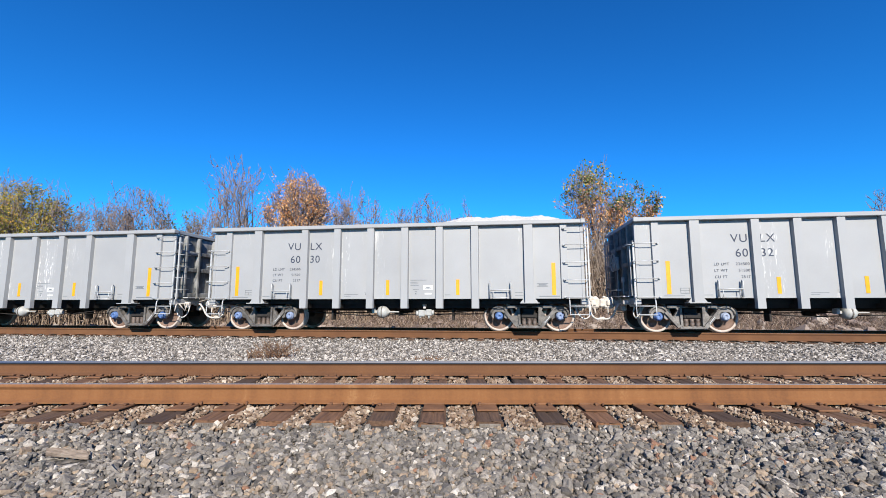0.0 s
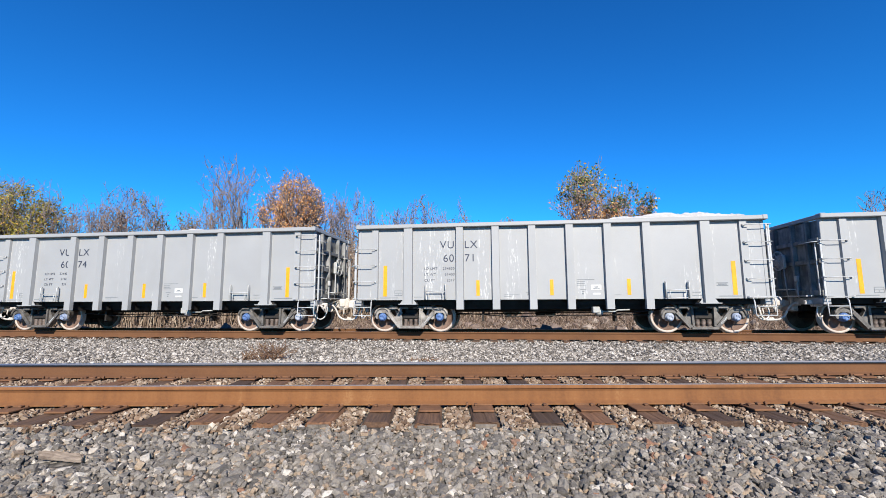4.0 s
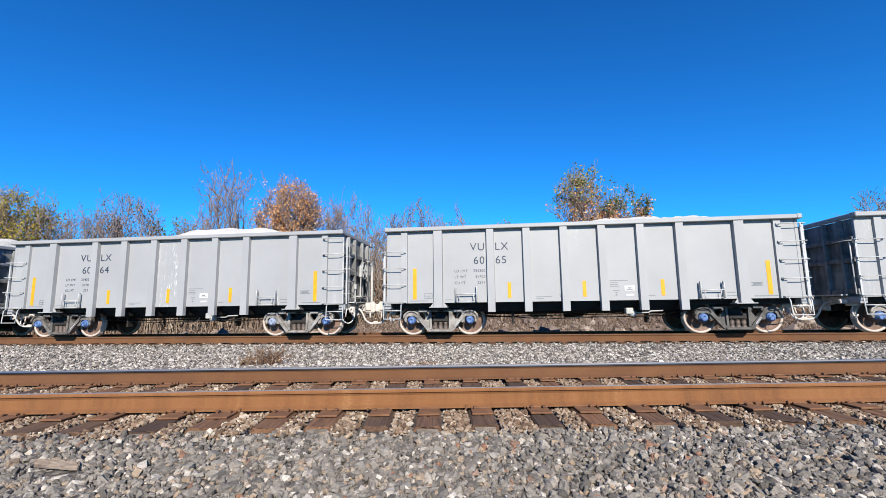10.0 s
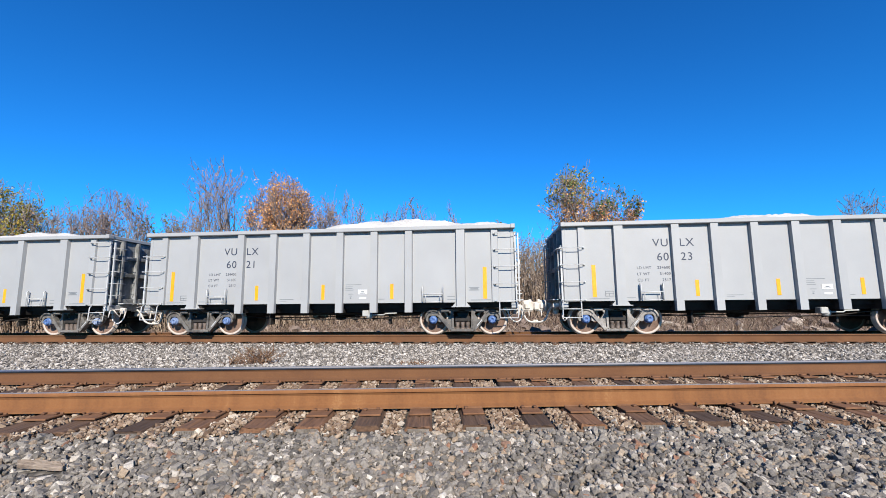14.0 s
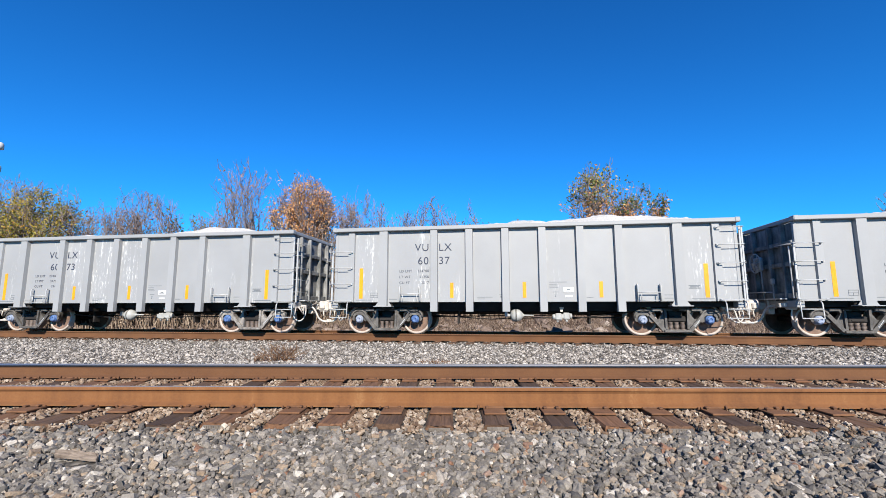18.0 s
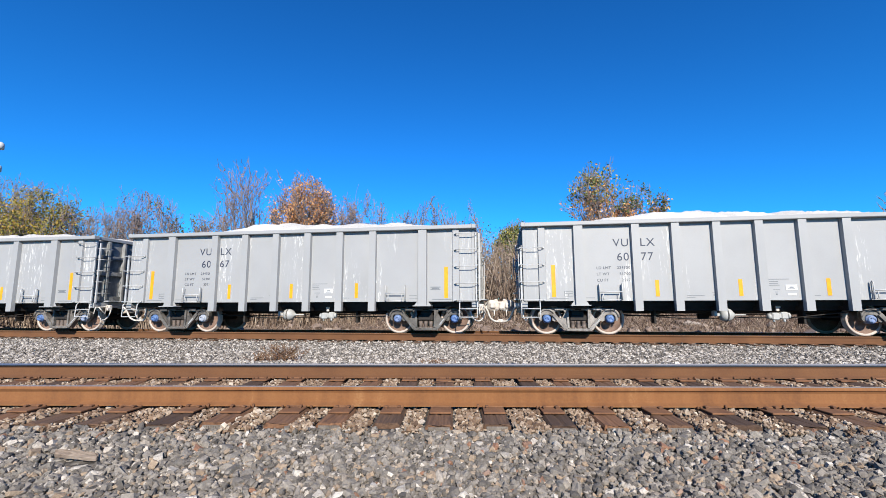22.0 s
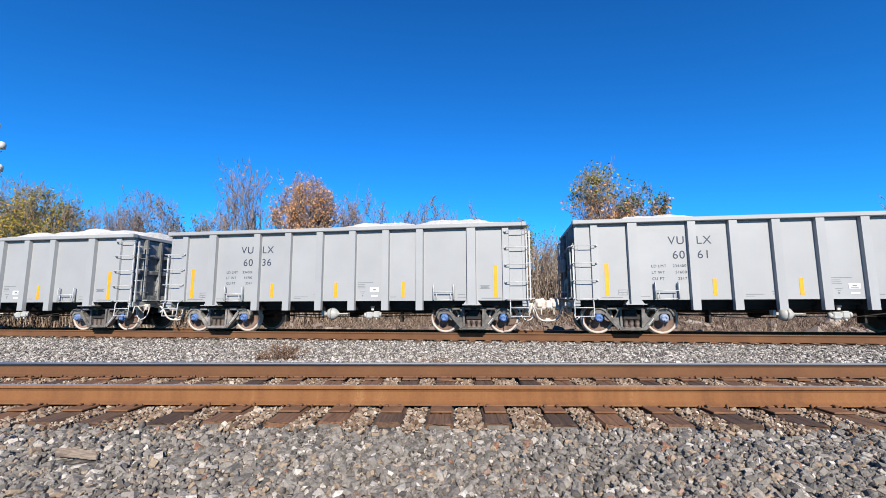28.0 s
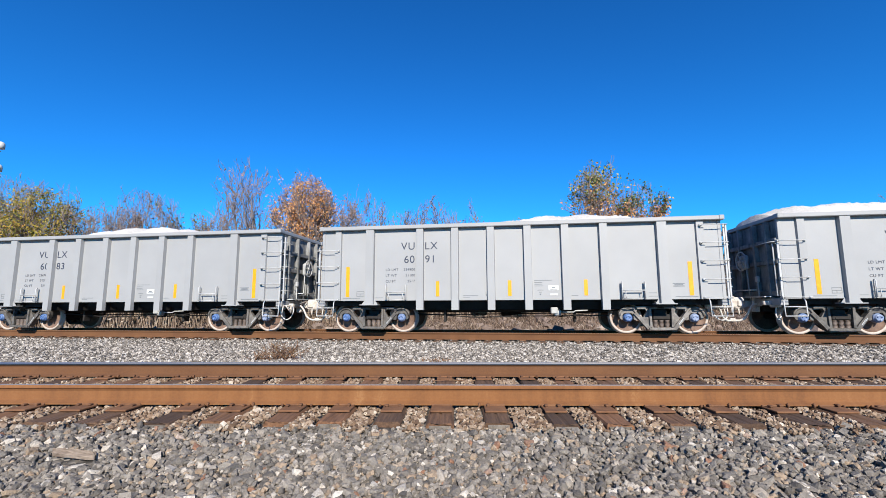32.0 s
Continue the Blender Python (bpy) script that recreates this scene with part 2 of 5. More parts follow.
STONE_STOPS = [(0.0, (0.12, 0.105, 0.09)), (0.22, (0.20, 0.176, 0.151)), (0.5, (0.28, 0.248, 0.213)), (0.74, (0.35, 0.309, 0.262)), (0.78, (0.36, 0.26, 0.175)), (0.85, (0.45, 0.34, 0.235)), (0.88, (0.44, 0.385, 0.325)), (0.95, (0.58, 0.52, 0.45)), (0.98, (0.74, 0.675, 0.59)), (0.985, (0.32, 0.165, 0.10))]
STONE = island("grey_ballast_stone", STONE_STOPS, scale=55.0, bump=0.9)
STONE_FAR = island("pale_ballast_stone", [(0.0, (0.10, 0.088, 0.076)), (0.3, (0.22, 0.194, 0.168)), (0.55, (0.37, 0.33, 0.29)), (0.78, (0.57, 0.52, 0.465)), (1.0, (0.78, 0.72, 0.65))], scale=30.0)
STONE_CRIB = island("brown_dusted_ballast_stone", [(0.0, (0.13, 0.075, 0.043)), (0.25, (0.25, 0.155, 0.092)), (0.5, (0.30, 0.212, 0.145)), (0.75, (0.40, 0.29, 0.20)), (0.92, (0.50, 0.395, 0.295)), (1.0, (0.70, 0.60, 0.48))], scale=38.0)
BANKROCK = island("tan_bank_rock", [(0.0, (0.14, 0.10, 0.085)), (0.5, (0.28, 0.21, 0.175)), (0.9, (0.38, 0.30, 0.25)), (1.0, (0.50, 0.43, 0.37))], scale=6.0)


def gravel(name, stops, scale, strength, gap=0.35):
    n = Nodes(name)
    v = n.coord()
    vo = n.add("TexVoronoi", Scale=scale)
    n.link(v, vo.inputs["Vector"])
    sep = n.add("SeparateColor")
    n.link(vo.outputs["Color"], sep.inputs[0])
    col = n.ramp(sep.outputs[0], stops)
    # darker towards the cell rims: shade between stones put into the colour
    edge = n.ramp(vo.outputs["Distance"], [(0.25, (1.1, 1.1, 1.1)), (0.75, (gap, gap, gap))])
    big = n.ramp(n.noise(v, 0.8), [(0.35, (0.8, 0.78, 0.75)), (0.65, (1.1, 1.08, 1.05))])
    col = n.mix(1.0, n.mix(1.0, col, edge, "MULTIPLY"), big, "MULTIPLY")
    inv = n.math("SUBTRACT", 1.0, vo.outputs["Distance"])
    n.bump(inv, strength, 0.03)
    return n.done(col, 0.9)


# stops kept dark, carrying the shade in gaps between the loose stones
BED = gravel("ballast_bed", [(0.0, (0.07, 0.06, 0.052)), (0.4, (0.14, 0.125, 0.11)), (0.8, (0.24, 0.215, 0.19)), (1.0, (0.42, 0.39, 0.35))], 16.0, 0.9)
LOAD = gravel("white_crushed_stone", [(0.0, (0.74, 0.73, 0.71)), (0.5, (0.80, 0.79, 0.77)), (1.0, (0.86, 0.85, 0.83))], 34.0, 0.35, 0.85)
EARTH = plain("dry_grass_earth", (0.13, 0.088, 0.062), (0.29, 0.21, 0.155), scale=0.5, rough=0.95, bump=0.6, fine=14.0, shift=False)
BARK = plain("grey_brown_bark", (0.19, 0.15, 0.14), (0.38, 0.315, 0.295), scale=3.0, rough=0.95, bump=0.5)
STEM = island("dry_brush_stem", [(0.0, (0.15, 0.10, 0.075)), (0.4, (0.29, 0.205, 0.145)), (0.75, (0.42, 0.315, 0.23)), (1.0, (0.56, 0.46, 0.36))], scale=8.0, bump=0)
STRAW = island("dry_grass_blade", [(0.0, (0.12, 0.075, 0.055)), (0.5, (0.25, 0.17, 0.13)), (0.85, (0.40, 0.30, 0.23)), (1.0, (0.6, 0.5, 0.4))], scale=8.0, bump=0)


def leaves(name, stops):
    n = Nodes(name)
    g = n.add("NewGeometry")
    col = n.ramp(g.outputs["Random Per Island"], stops)
    m = n.done(col, 0.6, 0.0, 1.0)
    tr = n.add("BsdfTranslucent")
    n.link(col, tr.inputs[0])
    mx = n.add("MixShader")
    mx.inputs[0].default_value = 0.3
    out = n.t.nodes["Material Output"]
    n.link(n.b.outputs[0], mx.inputs[1])
    n.link(tr.outputs[0], mx.inputs[2])
    n.link(mx.outputs[0], out.inputs[0])
    return m


LEAF = {
    "yellow": leaves("yellow_green_leaf", [(0.0, (0.10, 0.11, 0.03)), (0.4, (0.26, 0.23, 0.035)), (0.8, (0.46, 0.35, 0.05)), (1.0, (0.5, 0.24, 0.06))]),
    "orange": leaves("orange_brown_leaf", [(0.0, (0.38, 0.16, 0.06)), (0.5, (0.60, 0.29, 0.11)), (1.0, (0.74, 0.46, 0.21))]),
    "olive": leaves("olive_green_leaf", [(0.0, (0.08, 0.12, 0.04)), (0.5, (0.16, 0.18, 0.05)), (0.8, (0.36, 0.30, 0.06)), (1.0, (0.45, 0.36, 0.08))]),
    "green": leaves("dark_green_leaf", [(0.0, (0.05, 0.09, 0.03)), (1.0, (0.14, 0.19, 0.06))]),
    "brown": leaves("dry_brown_leaf", [(0.0, (0.15, 0.075, 0.06)), (0.6, (0.30, 0.165, 0.12)), (1.0, (0.44, 0.28, 0.2))]),
}


# ---------------------------------------------------------------- mesh tools
def cube(bm, x0, x1, y0, y1, z0, z1, bevel=0.0):
    vs = [bm.verts.new((x, y, z)) for z in (z0, z1) for y in (y0, y1) for x in (x0, x1)]
    fs = [bm.faces.new([vs[i] for i in f]) for f in ((0, 2, 3, 1), (4, 5, 7, 6), (0, 1, 5, 4), (1, 3, 7, 5), (3, 2, 6, 7), (2, 0, 4, 6))]
    if bevel:
        bmesh.ops.bevel(bm, geom=list({e for f in fs for e in f.edges}), offset=bevel, segments=1, affect="EDGES")
    return bm


def tube(bm, pts, r, n=6, r1=None, cap=True):
    pts = [Vector(p) for p in pts]
    r1 = r if r1 is None else r1
    rings, side = [], None
    for i, p in enumerate(pts):
        d = (pts[min(i + 1, len(pts) - 1)] - pts[max(i - 1, 0)]).normalized()
        if side is None:
            side = d.orthogonal().normalized()
        side = (side - d * side.dot(d)).normalized()
        up = d.cross(side)
        rr = r + (r1 - r) * i / max(1, len(pts) - 1)
        rings.append([bm.verts.new(p + (side * math.cos(a) + up * math.sin(a)) * rr) for a in (2 * math.pi * k / n for k in range(n))])
    for a, b in zip(rings, rings[1:]):
        for k in range(n):
            f = bm.faces.new((a[k], a[(k + 1) % n], b[(k + 1) % n], b[k]))
            f.smooth = True
    if cap:
        bm.faces.new(rings[0][::-1])
        bm.faces.new(rings[-1])
    return bm


def turned(bm, profile, cx, cz, n=24, axis="y", other=0.0):
    """A body of revolution about an axis along y (or x): pairs of place along the axis and radius."""
    rings = []
    for t, r in profile:
        ring = []
        for k in range(n):
            a = 2 * math.pi * k / n
            p = (cx + r * math.cos(a), t, cz + r * math.sin(a)) if axis == "y" else (t, other + r * math.cos(a), cz + r * math.sin(a))
            ring.append(bm.verts.new(p))
        rings.append(ring)
    flip = axis != "y"
    for a, b in zip(rings, rings[1:]):
        for k in range(n):
            q = (a[k], b[k], b[(k + 1) % n], a[(k + 1) % n])
            f = bm.faces.new(q[::-1] if not flip else q)
            f.smooth = True
    bm.faces.new(rings[0])
    bm.faces.new(rings[-1][::-1])
    return bm


def plate(bm, loops, y0, y1):
    """A plate in the x-z plane with holes, from y0 to y1."""
    loops = [[Vector((x, 0, z)) for x, z in lp] for lp in loops]
    flat = [p for lp in loops for p in lp]
    tris = geometry.tessellate_polygon(loops)
    front = [bm.verts.new((p.x, y0, p.z)) for p in flat]
    back = [bm.verts.new((p.x, y1, p.z)) for p in flat]
    for t in tris:
        bm.faces.new([front[i] for i in t])
        bm.faces.new([back[i] for i in reversed(t)])
    k = 0
    for lp in loops:
        m = len(lp)
        for i in range(m):
            a, b = k + i, k + (i + 1) % m
            bm.faces.new((front[a], front[b], back[b], back[a]))
        k += m
    bmesh.ops.recalc_face_normals(bm, faces=bm.faces)
    return bm


def part(name, bm, material, parent, label=""):
    """Link a bmesh as one mesh object under a thing or a part."""
    me = bpy.data.meshes.new(name)
    bm.to_mesh(me)
    bm.free()
    return part_mesh(name, me, material, parent, label)


def part_mesh(name, me, material, parent, label=""):
    if not me.materials:
        for m in material if isinstance(material, (list, tuple)) else [material]:
            me.materials.append(m)
    ob = new(name, me)
    ob.parent = parent
    if label:
        ob["label"] = label
    return ob


def arrays_mesh(name, verts, faces, material, smooth=False):
    """A mesh from numpy arrays; all faces have the same number of corners."""
    me = bpy.data.meshes.new(name)
    nv, (nf, k) = len(verts), faces.shape
    me.vertices.add(nv)
    me.vertices.foreach_set("co", np.ascontiguousarray(verts, np.float32).ravel())
    me.loops.add(nf * k)
    me.loops.foreach_set("vertex_index", np.ascontiguousarray(faces, np.int32).ravel())
    me.polygons.add(nf)
    me.polygons.foreach_set("loop_start", np.arange(0, nf * k, k, dtype=np.int32))
    me.polygons.foreach_set("use_smooth", np.full(nf, smooth))
    me.update(calc_edges=True)
    me.materials.append(material)
    return me


def B():
    return bmesh.new()


# ---------------------------------------------------------------- the lie of the land
NEAR_Y = 4.363      # middle of the near track's first rail; rail tops there are z = 0
GAUGE = 1.505       # between the middles of two rails
RAIL_H = 0.175
CANT = 0.012        # the near track leans: its farther rail lies a little higher
PHI = 0.1222        # the far track runs off at this angle
FAR_Y = NEAR_Y + 9.19
FAR_Z = -0.084
FAR_TALL = 1.2      # the far rails are of a heavier section


def far_line():
    """Places and headings along the far track's middle, every metre from -470 to 470 m; straight where the camera sees it."""
    n, c = math.sin(PHI), math.cos(PHI)
    rows, bend = {0: (GAUGE / 2 * n, FAR_Y + GAUGE / 2 * c, -PHI)}, 320.0
    for way in (1, -1):
        x, y, a = rows[0]
        for k in range(1, 471):
            start = 24 if way > 0 else 30
            a = min(0.0, -PHI + max(0.0, k - start) / bend)
            x, y = x + way * math.cos(a), y + way * math.sin(a)
            rows[way * k] = (x, y, a)
    return np.array([rows[k] for k in range(-470, 471)])


LINE = far_line()


def on_line(s, off=0.0):
    """Place and heading at s metres along the far track, off metres to its far side."""
    k = np.arange(-470, 471)
    x, y, a = (np.interp(s, k, LINE[:, i]) for i in range(3))
    return x - off * np.sin(a), y + off * np.cos(a), a


def far_middle(x):
    return np.interp(x, LINE[:, 0], LINE[:, 1])


def ground_z(x, y):
    """Height of the ground."""
    x, y = np.asarray(x, float), np.asarray(y, float)
    w = y - far_middle(x)
    z = np.interp(y, [-30, -6, -1.5, 1.5, 3.7, 4.2, 6.6, 7.4, 9.5], [-1.6, -1.4, -0.95, -0.44, -0.25, -0.222, -0.222, -0.28, -0.36])
    bed = np.interp(w, [-6, -2.6, -1.7, -1.1, 1.7, 2.6, 4.5, 8.0, 12.5, 16, 40, 400], [-9, -0.42, -0.35, -0.345, -0.33, -0.38, -0.75, -0.70, 0.25, 0.6, 0.9, 1.5])
    z = np.where(w > 2.2, bed, np.maximum(z, np.where(w > -6, bed, -9)))
    return z


def build_ground():
    xs = np.unique(np.concatenate([np.linspace(-40, 40, 81), np.linspace(-480, 480, 97), [-3000, -1500, -800, 800, 1500, 3000]]))
    ys = np.unique(np.concatenate([np.arange(-6, 44, 0.5), np.linspace(44, 120, 20), [-3000, -1200, -500, -200, -80, -30, -15, 200, 400, 800, 1500, 3000]]))
    X, Y = np.meshgrid(xs, ys)
    Z = ground_z(X, Y)
    grass = Y > far_middle(X) + 3.0
    rng = np.random.default_rng(3)
    Z = Z + np.where(grass & (Y < 60), rng.normal(0, 0.07, Z.shape), 0)
    verts = np.stack([X, Y, Z], -1).reshape(-1, 3)
    nx, ny = len(xs), len(ys)
    i = (np.arange(ny - 1)[:, None] * nx + np.arange(nx - 1)[None]).ravel()
    faces = np.stack([i, i + 1, i + nx + 1, i + nx], -1)
    me = arrays_mesh("ground", verts, faces, EARTH, True)
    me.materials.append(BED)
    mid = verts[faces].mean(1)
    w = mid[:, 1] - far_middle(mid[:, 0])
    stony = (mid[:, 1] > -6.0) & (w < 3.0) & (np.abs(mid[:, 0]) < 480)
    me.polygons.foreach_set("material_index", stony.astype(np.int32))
    return tagged(new("ground", me), "grey ballast beds running into dry brown grass", "ground", kind="structure")


build_ground()


# ---------------------------------------------------------------- rails and ties
RAIL = [(-0.076, -0.175), (0.076, -0.175), (0.076, -0.163), (0.03, -0.146), (0.011, -0.135), (0.011, -0.058), (0.021, -0.038), (0.037, -0.03), (0.037, -0.012), (0.028, -0.001), (-0.026, -0.001), (-0.037, -0.014), (-0.037, -0.03), (-0.021, -0.038), (-0.011, -0.058), (-0.011, -0.135), (-0.03, -0.146), (-0.076, -0.163)]


def rail_mesh(name, points, side, top, worn=(9,), corner=(), tall=1.0):
    """A rail swept along places with headings."""
    prof = np.array(RAIL)
    k = len(prof)
    P = np.array(points)
    nrm = np.stack([-np.sin(P[:, 3]), np.cos(P[:, 3])], -1)
    verts = np.zeros((len(P), k, 3))
    verts[:, :, :2] = P[:, None, :2] + nrm[:, None] * prof[None, :, :1]
    verts[:, :, 2] = P[:, None, 2] + prof[None, :, 1] * tall
    i = np.arange(len(P) - 1)[:, None] * k
    j = np.arange(k)[None]
    jn = (j + 1) % k
    faces = np.stack([i + j, i + jn, i + k + jn, i + k + j], -1)[:, :, ::-1].reshape(-1, 4)
    me = arrays_mesh(name, verts.reshape(-1, 3), faces, side)
    me.materials.append(top)
    me.materials.append(CORNER)
    slot = np.isin(np.arange(k), worn).astype(np.int32) + 2 * np.isin(np.arange(k), corner)
    me.polygons.foreach_set("material_index", np.tile(slot.astype(np.int32), len(P) - 1))
    return me


def track_thing(name, label):
    ob = new(name)
    return tagged(ob, label, "railway track", kind="structure")


near_track = track_thing("near_track", "rusty rails spiked to dark wooden ties in grey ballast")
xs = np.unique(np.concatenate([np.linspace(-480, 480, 49), np.linspace(-20, 20, 21)]))
for k, (side, top) in enumerate(((RUST, DULL), (RUST_DARK, SHINE))):
    part_mesh("rail", rail_mesh("rail", [(x, NEAR_Y + k * GAUGE, k * GAUGE * CANT, 0.0) for x in xs], side, top, ((9,), (9, 10))[k], ((), (11,))[k]), side, near_track, ("orange-brown rusty rail", "brown rail with a polished head")[k])
far_track = track_thing("far_track", "brown rails under the train, ties buried in ballast")
for k in (0, 1):
    pts = [(*on_line(s, (k - 0.5) * GAUGE)[:2], FAR_Z, on_line(s)[2]) for s in np.arange(-466, 467, 4.0)]
    part_mesh("rail", rail_mesh("rail", pts, RUST_DARK, SHINE, tall=FAR_TALL), RUST_DARK, far_track)

TIE_X = [-4.081, -3.564, -3.128, -2.508, -2.058, -1.512, -1.066, -0.581, -0.133, 0.355, 0.906, 1.343, 1.862, 2.405, 2.936, 3.439]
rng_tie = random.Random(11)
while TIE_X[0] > -9.4:
    TIE_X.insert(0, TIE_X[0] - rng_tie.uniform(0.43, 0.57))
while TIE_X[-1] < 9.4:
    TIE_X.append(TIE_X[-1] + rng_tie.uniform(0.43, 0.57))
TIE_TOP = -RAIL_H - 0.018
TIE_Y0, TIE_Y1 = NEAR_Y - 0.575, NEAR_Y + GAUGE + 0.46


def tie_mesh(seed):
    """A worn tie, 23 cm wide, split and rounded, its middle at the origin's x and its top at z = 0."""
    r = random.Random(seed)
    bm = B()
    n, rows = 9, []
    w = 0.115
    for i in range(n):
        y = (TIE_Y1 - TIE_Y0) * i / (n - 1)
        ring = []
        for x, z in ((-w, -0.17), (w, -0.17), (w, -0.02), (w - 0.018, 0), (0.02, 0), (0.0, -0.008), (-0.03, 0), (-w + 0.018, 0), (-w, -0.02)):
            ring.append(bm.verts.new((x + r.uniform(-0.006, 0.006), y + (r.uniform(-0.012, 0.012) if i in (0, n - 1) else 0), z + r.uniform(-0.005, 0.003))))
        rows.append(ring)
    for a, b in zip(rows, rows[1:]):
        for k in range(9):
            bm.faces.new((a[k], a[(k + 1) % 9], b[(k + 1) % 9], b[k]))
    bm.faces.new(rows[0][::-1])
    bm.faces.new(rows[-1])
    bmesh.ops.recalc_face_normals(bm, faces=bm.faces)
    me = bpy.data.meshes.new("tie")
    bm.to_mesh(me)
    bm.free()
    me.materials.append(TIE)
    return me


def plate_mesh():
    bm = B()
    cube(bm, -0.098, 0.098, -0.28, 0.2, 0.0, 0.017, 0.004)
    cube(bm, -0.098, 0.098, -0.093, -0.079, 0.017, 0.03, 0.003)
    cube(bm, -0.098, 0.098, 0.079, 0.093, 0.017, 0.03, 0.003)
    me = bpy.data.meshes.new("tie_plate")
    bm.to_mesh(me)
    bm.free()
    me.materials.append(PLATE)
    return me


def spike_mesh():
    bm = B()
    cube(bm, -0.009, 0.009, -0.009, 0.009, 0.0, 0.04)
    cube(bm, -0.016, 0.016, -0.014, 0.032, 0.036, 0.052, 0.005)
    me = bpy.data.meshes.new("spike")
    bm.to_mesh(me)
    bm.free()
    me.materials.append(SPIKE)
    return me


def anchor_mesh():
    """A sprung hook gripping the foot of a rail."""
    bm = B()
    tube(bm, [(0, -0.092, 0.010), (0, -0.098, -0.002), (0, -0.085, -0.012), (0, 0.0, -0.02), (0, 0.085, -0.012), (0, 0.098, -0.002), (0, 0.092, 0.012), (0, 0.08, 0.016)], 0.011, 5)
    me = bpy.data.meshes.new("rail_anchor")
    bm.to_mesh(me)
    bm.free()
    me.materials.append(SPIKE)
    return me


def end_plate_mesh():
    """The ribbed nail plate on a tie's end."""
    bm = B()
    cube(bm, -0.09, 0.09, -0.004, 0.0, -0.125, -0.018)
    for k in range(9):
        x = -0.08 + k * 0.02
        cube(bm, x - 0.005, x + 0.005, -0.011, -0.004, -0.12, -0.024)
    me = bpy.data.meshes.new("end_plate")
    bm.to_mesh(me)
    bm.free()
    me.materials.append(ENDPLATE)
    return me


def lay_ties():
    shapes = [tie_mesh(s) for s in range(6)]
    plates, spike, anchor, ends = plate_mesh(), spike_mesh(), anchor_mesh(), end_plate_mesh()
    r = random.Random(5)
    rails = [o for o in near_track.children if o.name.startswith("rail")]
    for k, x in enumerate(TIE_X):
        tie = part_mesh("tie", shapes[k % 6], TIE, near_track)
        push = r.uniform(-0.035, 0.035)
        tie.location, tie.rotation_euler = (x, TIE_Y0 + push, TIE_TOP - 0.575 * CANT + r.uniform(-0.004, 0.001)), (CANT, 0, r.uniform(-0.018, 0.018))
        if r.random() < 0.62:
            e = part_mesh("end_plate", ends, ENDPLATE, tie)
            e.location = (0, -0.012, 0)
        for j in (0, 1):
            p = part_mesh("tie_plate", plates, PLATE, near_track)
            p.location, p.rotation_euler = (x + r.uniform(-0.01, 0.01), NEAR_Y + j * GAUGE, TIE_TOP + 0.001 + j * GAUGE * CANT), (0, 0, j * math.pi)
            for dx, side in ((-0.06, -1), (0.055, -1), (-0.05, 1), (0.06, 1)):
                if r.random() < 0.85:
                    s = part_mesh("spike", spike, SPIKE, p)
                    s.location = (dx, side * (0.105 + r.uniform(0, 0.05)), -0.02 + r.uniform(0, 0.012))
                    s.rotation_euler = (0, 0, 0 if side < 0 else math.pi)
            for side in (-1, 1):
                if r.random() < (0.35, 0.75)[j]:
                    a = part_mesh("rail_anchor", anchor, SPIKE, rails[j])
                    a.location = (x + side * (0.125 + r.uniform(0, 0.015)), NEAR_Y + j * GAUGE, -RAIL_H + 0.004 + j * GAUGE * CANT)
                    a.rotation_euler = (0, 0, 0 if r.random() < 0.5 else math.pi)


# the ties far to both sides, in one mesh
def far_ties():
    bm = B()
    for x in [TIE_X[-1] + 0.5 * k for k in range(1, 160)] + [TIE_X[0] - 0.5 * k for k in range(1, 200)]:
        cube(bm, x - 0.11, x + 0.11, TIE_Y0, TIE_Y1, TIE_TOP - 0.15, TIE_TOP)
    part("distant_ties", bm, TIE, near_track)["kind"] = "stuff"
    r = random.Random(8)
    bm = B()
    for k in range(-60, 60):
        s = k * 0.52 + r.uniform(-0.04, 0.04)
        x, y, a = on_line(s)
        n0 = len(bm.verts)
        cube(bm, -0.11, 0.11, -1.3, 1.3, -0.15, 0.0)
        bm.verts.ensure_lookup_table()
        bmesh.ops.transform(bm, matrix=pose(x, y, FAR_Z - RAIL_H * FAR_TALL - 0.016, 0, 0, math.degrees(a)), verts=bm.verts[n0:])
    part("buried_ties", bm, TIE, far_track)["kind"] = "stuff"


far_ties()


def far_plates():
    """Tie plates and spike heads along the near foot of the far track."""
    bm = cube(B(), -0.09, 0.09, -0.17, 0.17, 0.0, 0.018, 0.004)
    me = bpy.data.meshes.new("tie_plate")
    bm.to_mesh(me)
    bm.free()
    me.materials.append(PLATE)
    r = random.Random(8)
    for k in range(-60, 60):
        s = k * 0.52 + r.uniform(-0.04, 0.04)
        x, y, a = on_line(s, -GAUGE / 2)
        ob = part_mesh("tie_plate", me, PLATE, far_track)
        ob.matrix_local = pose(float(x), float(y), FAR_Z - RAIL_H * FAR_TALL - 0.014, 0, 0, math.degrees(float(a)))


far_plates()


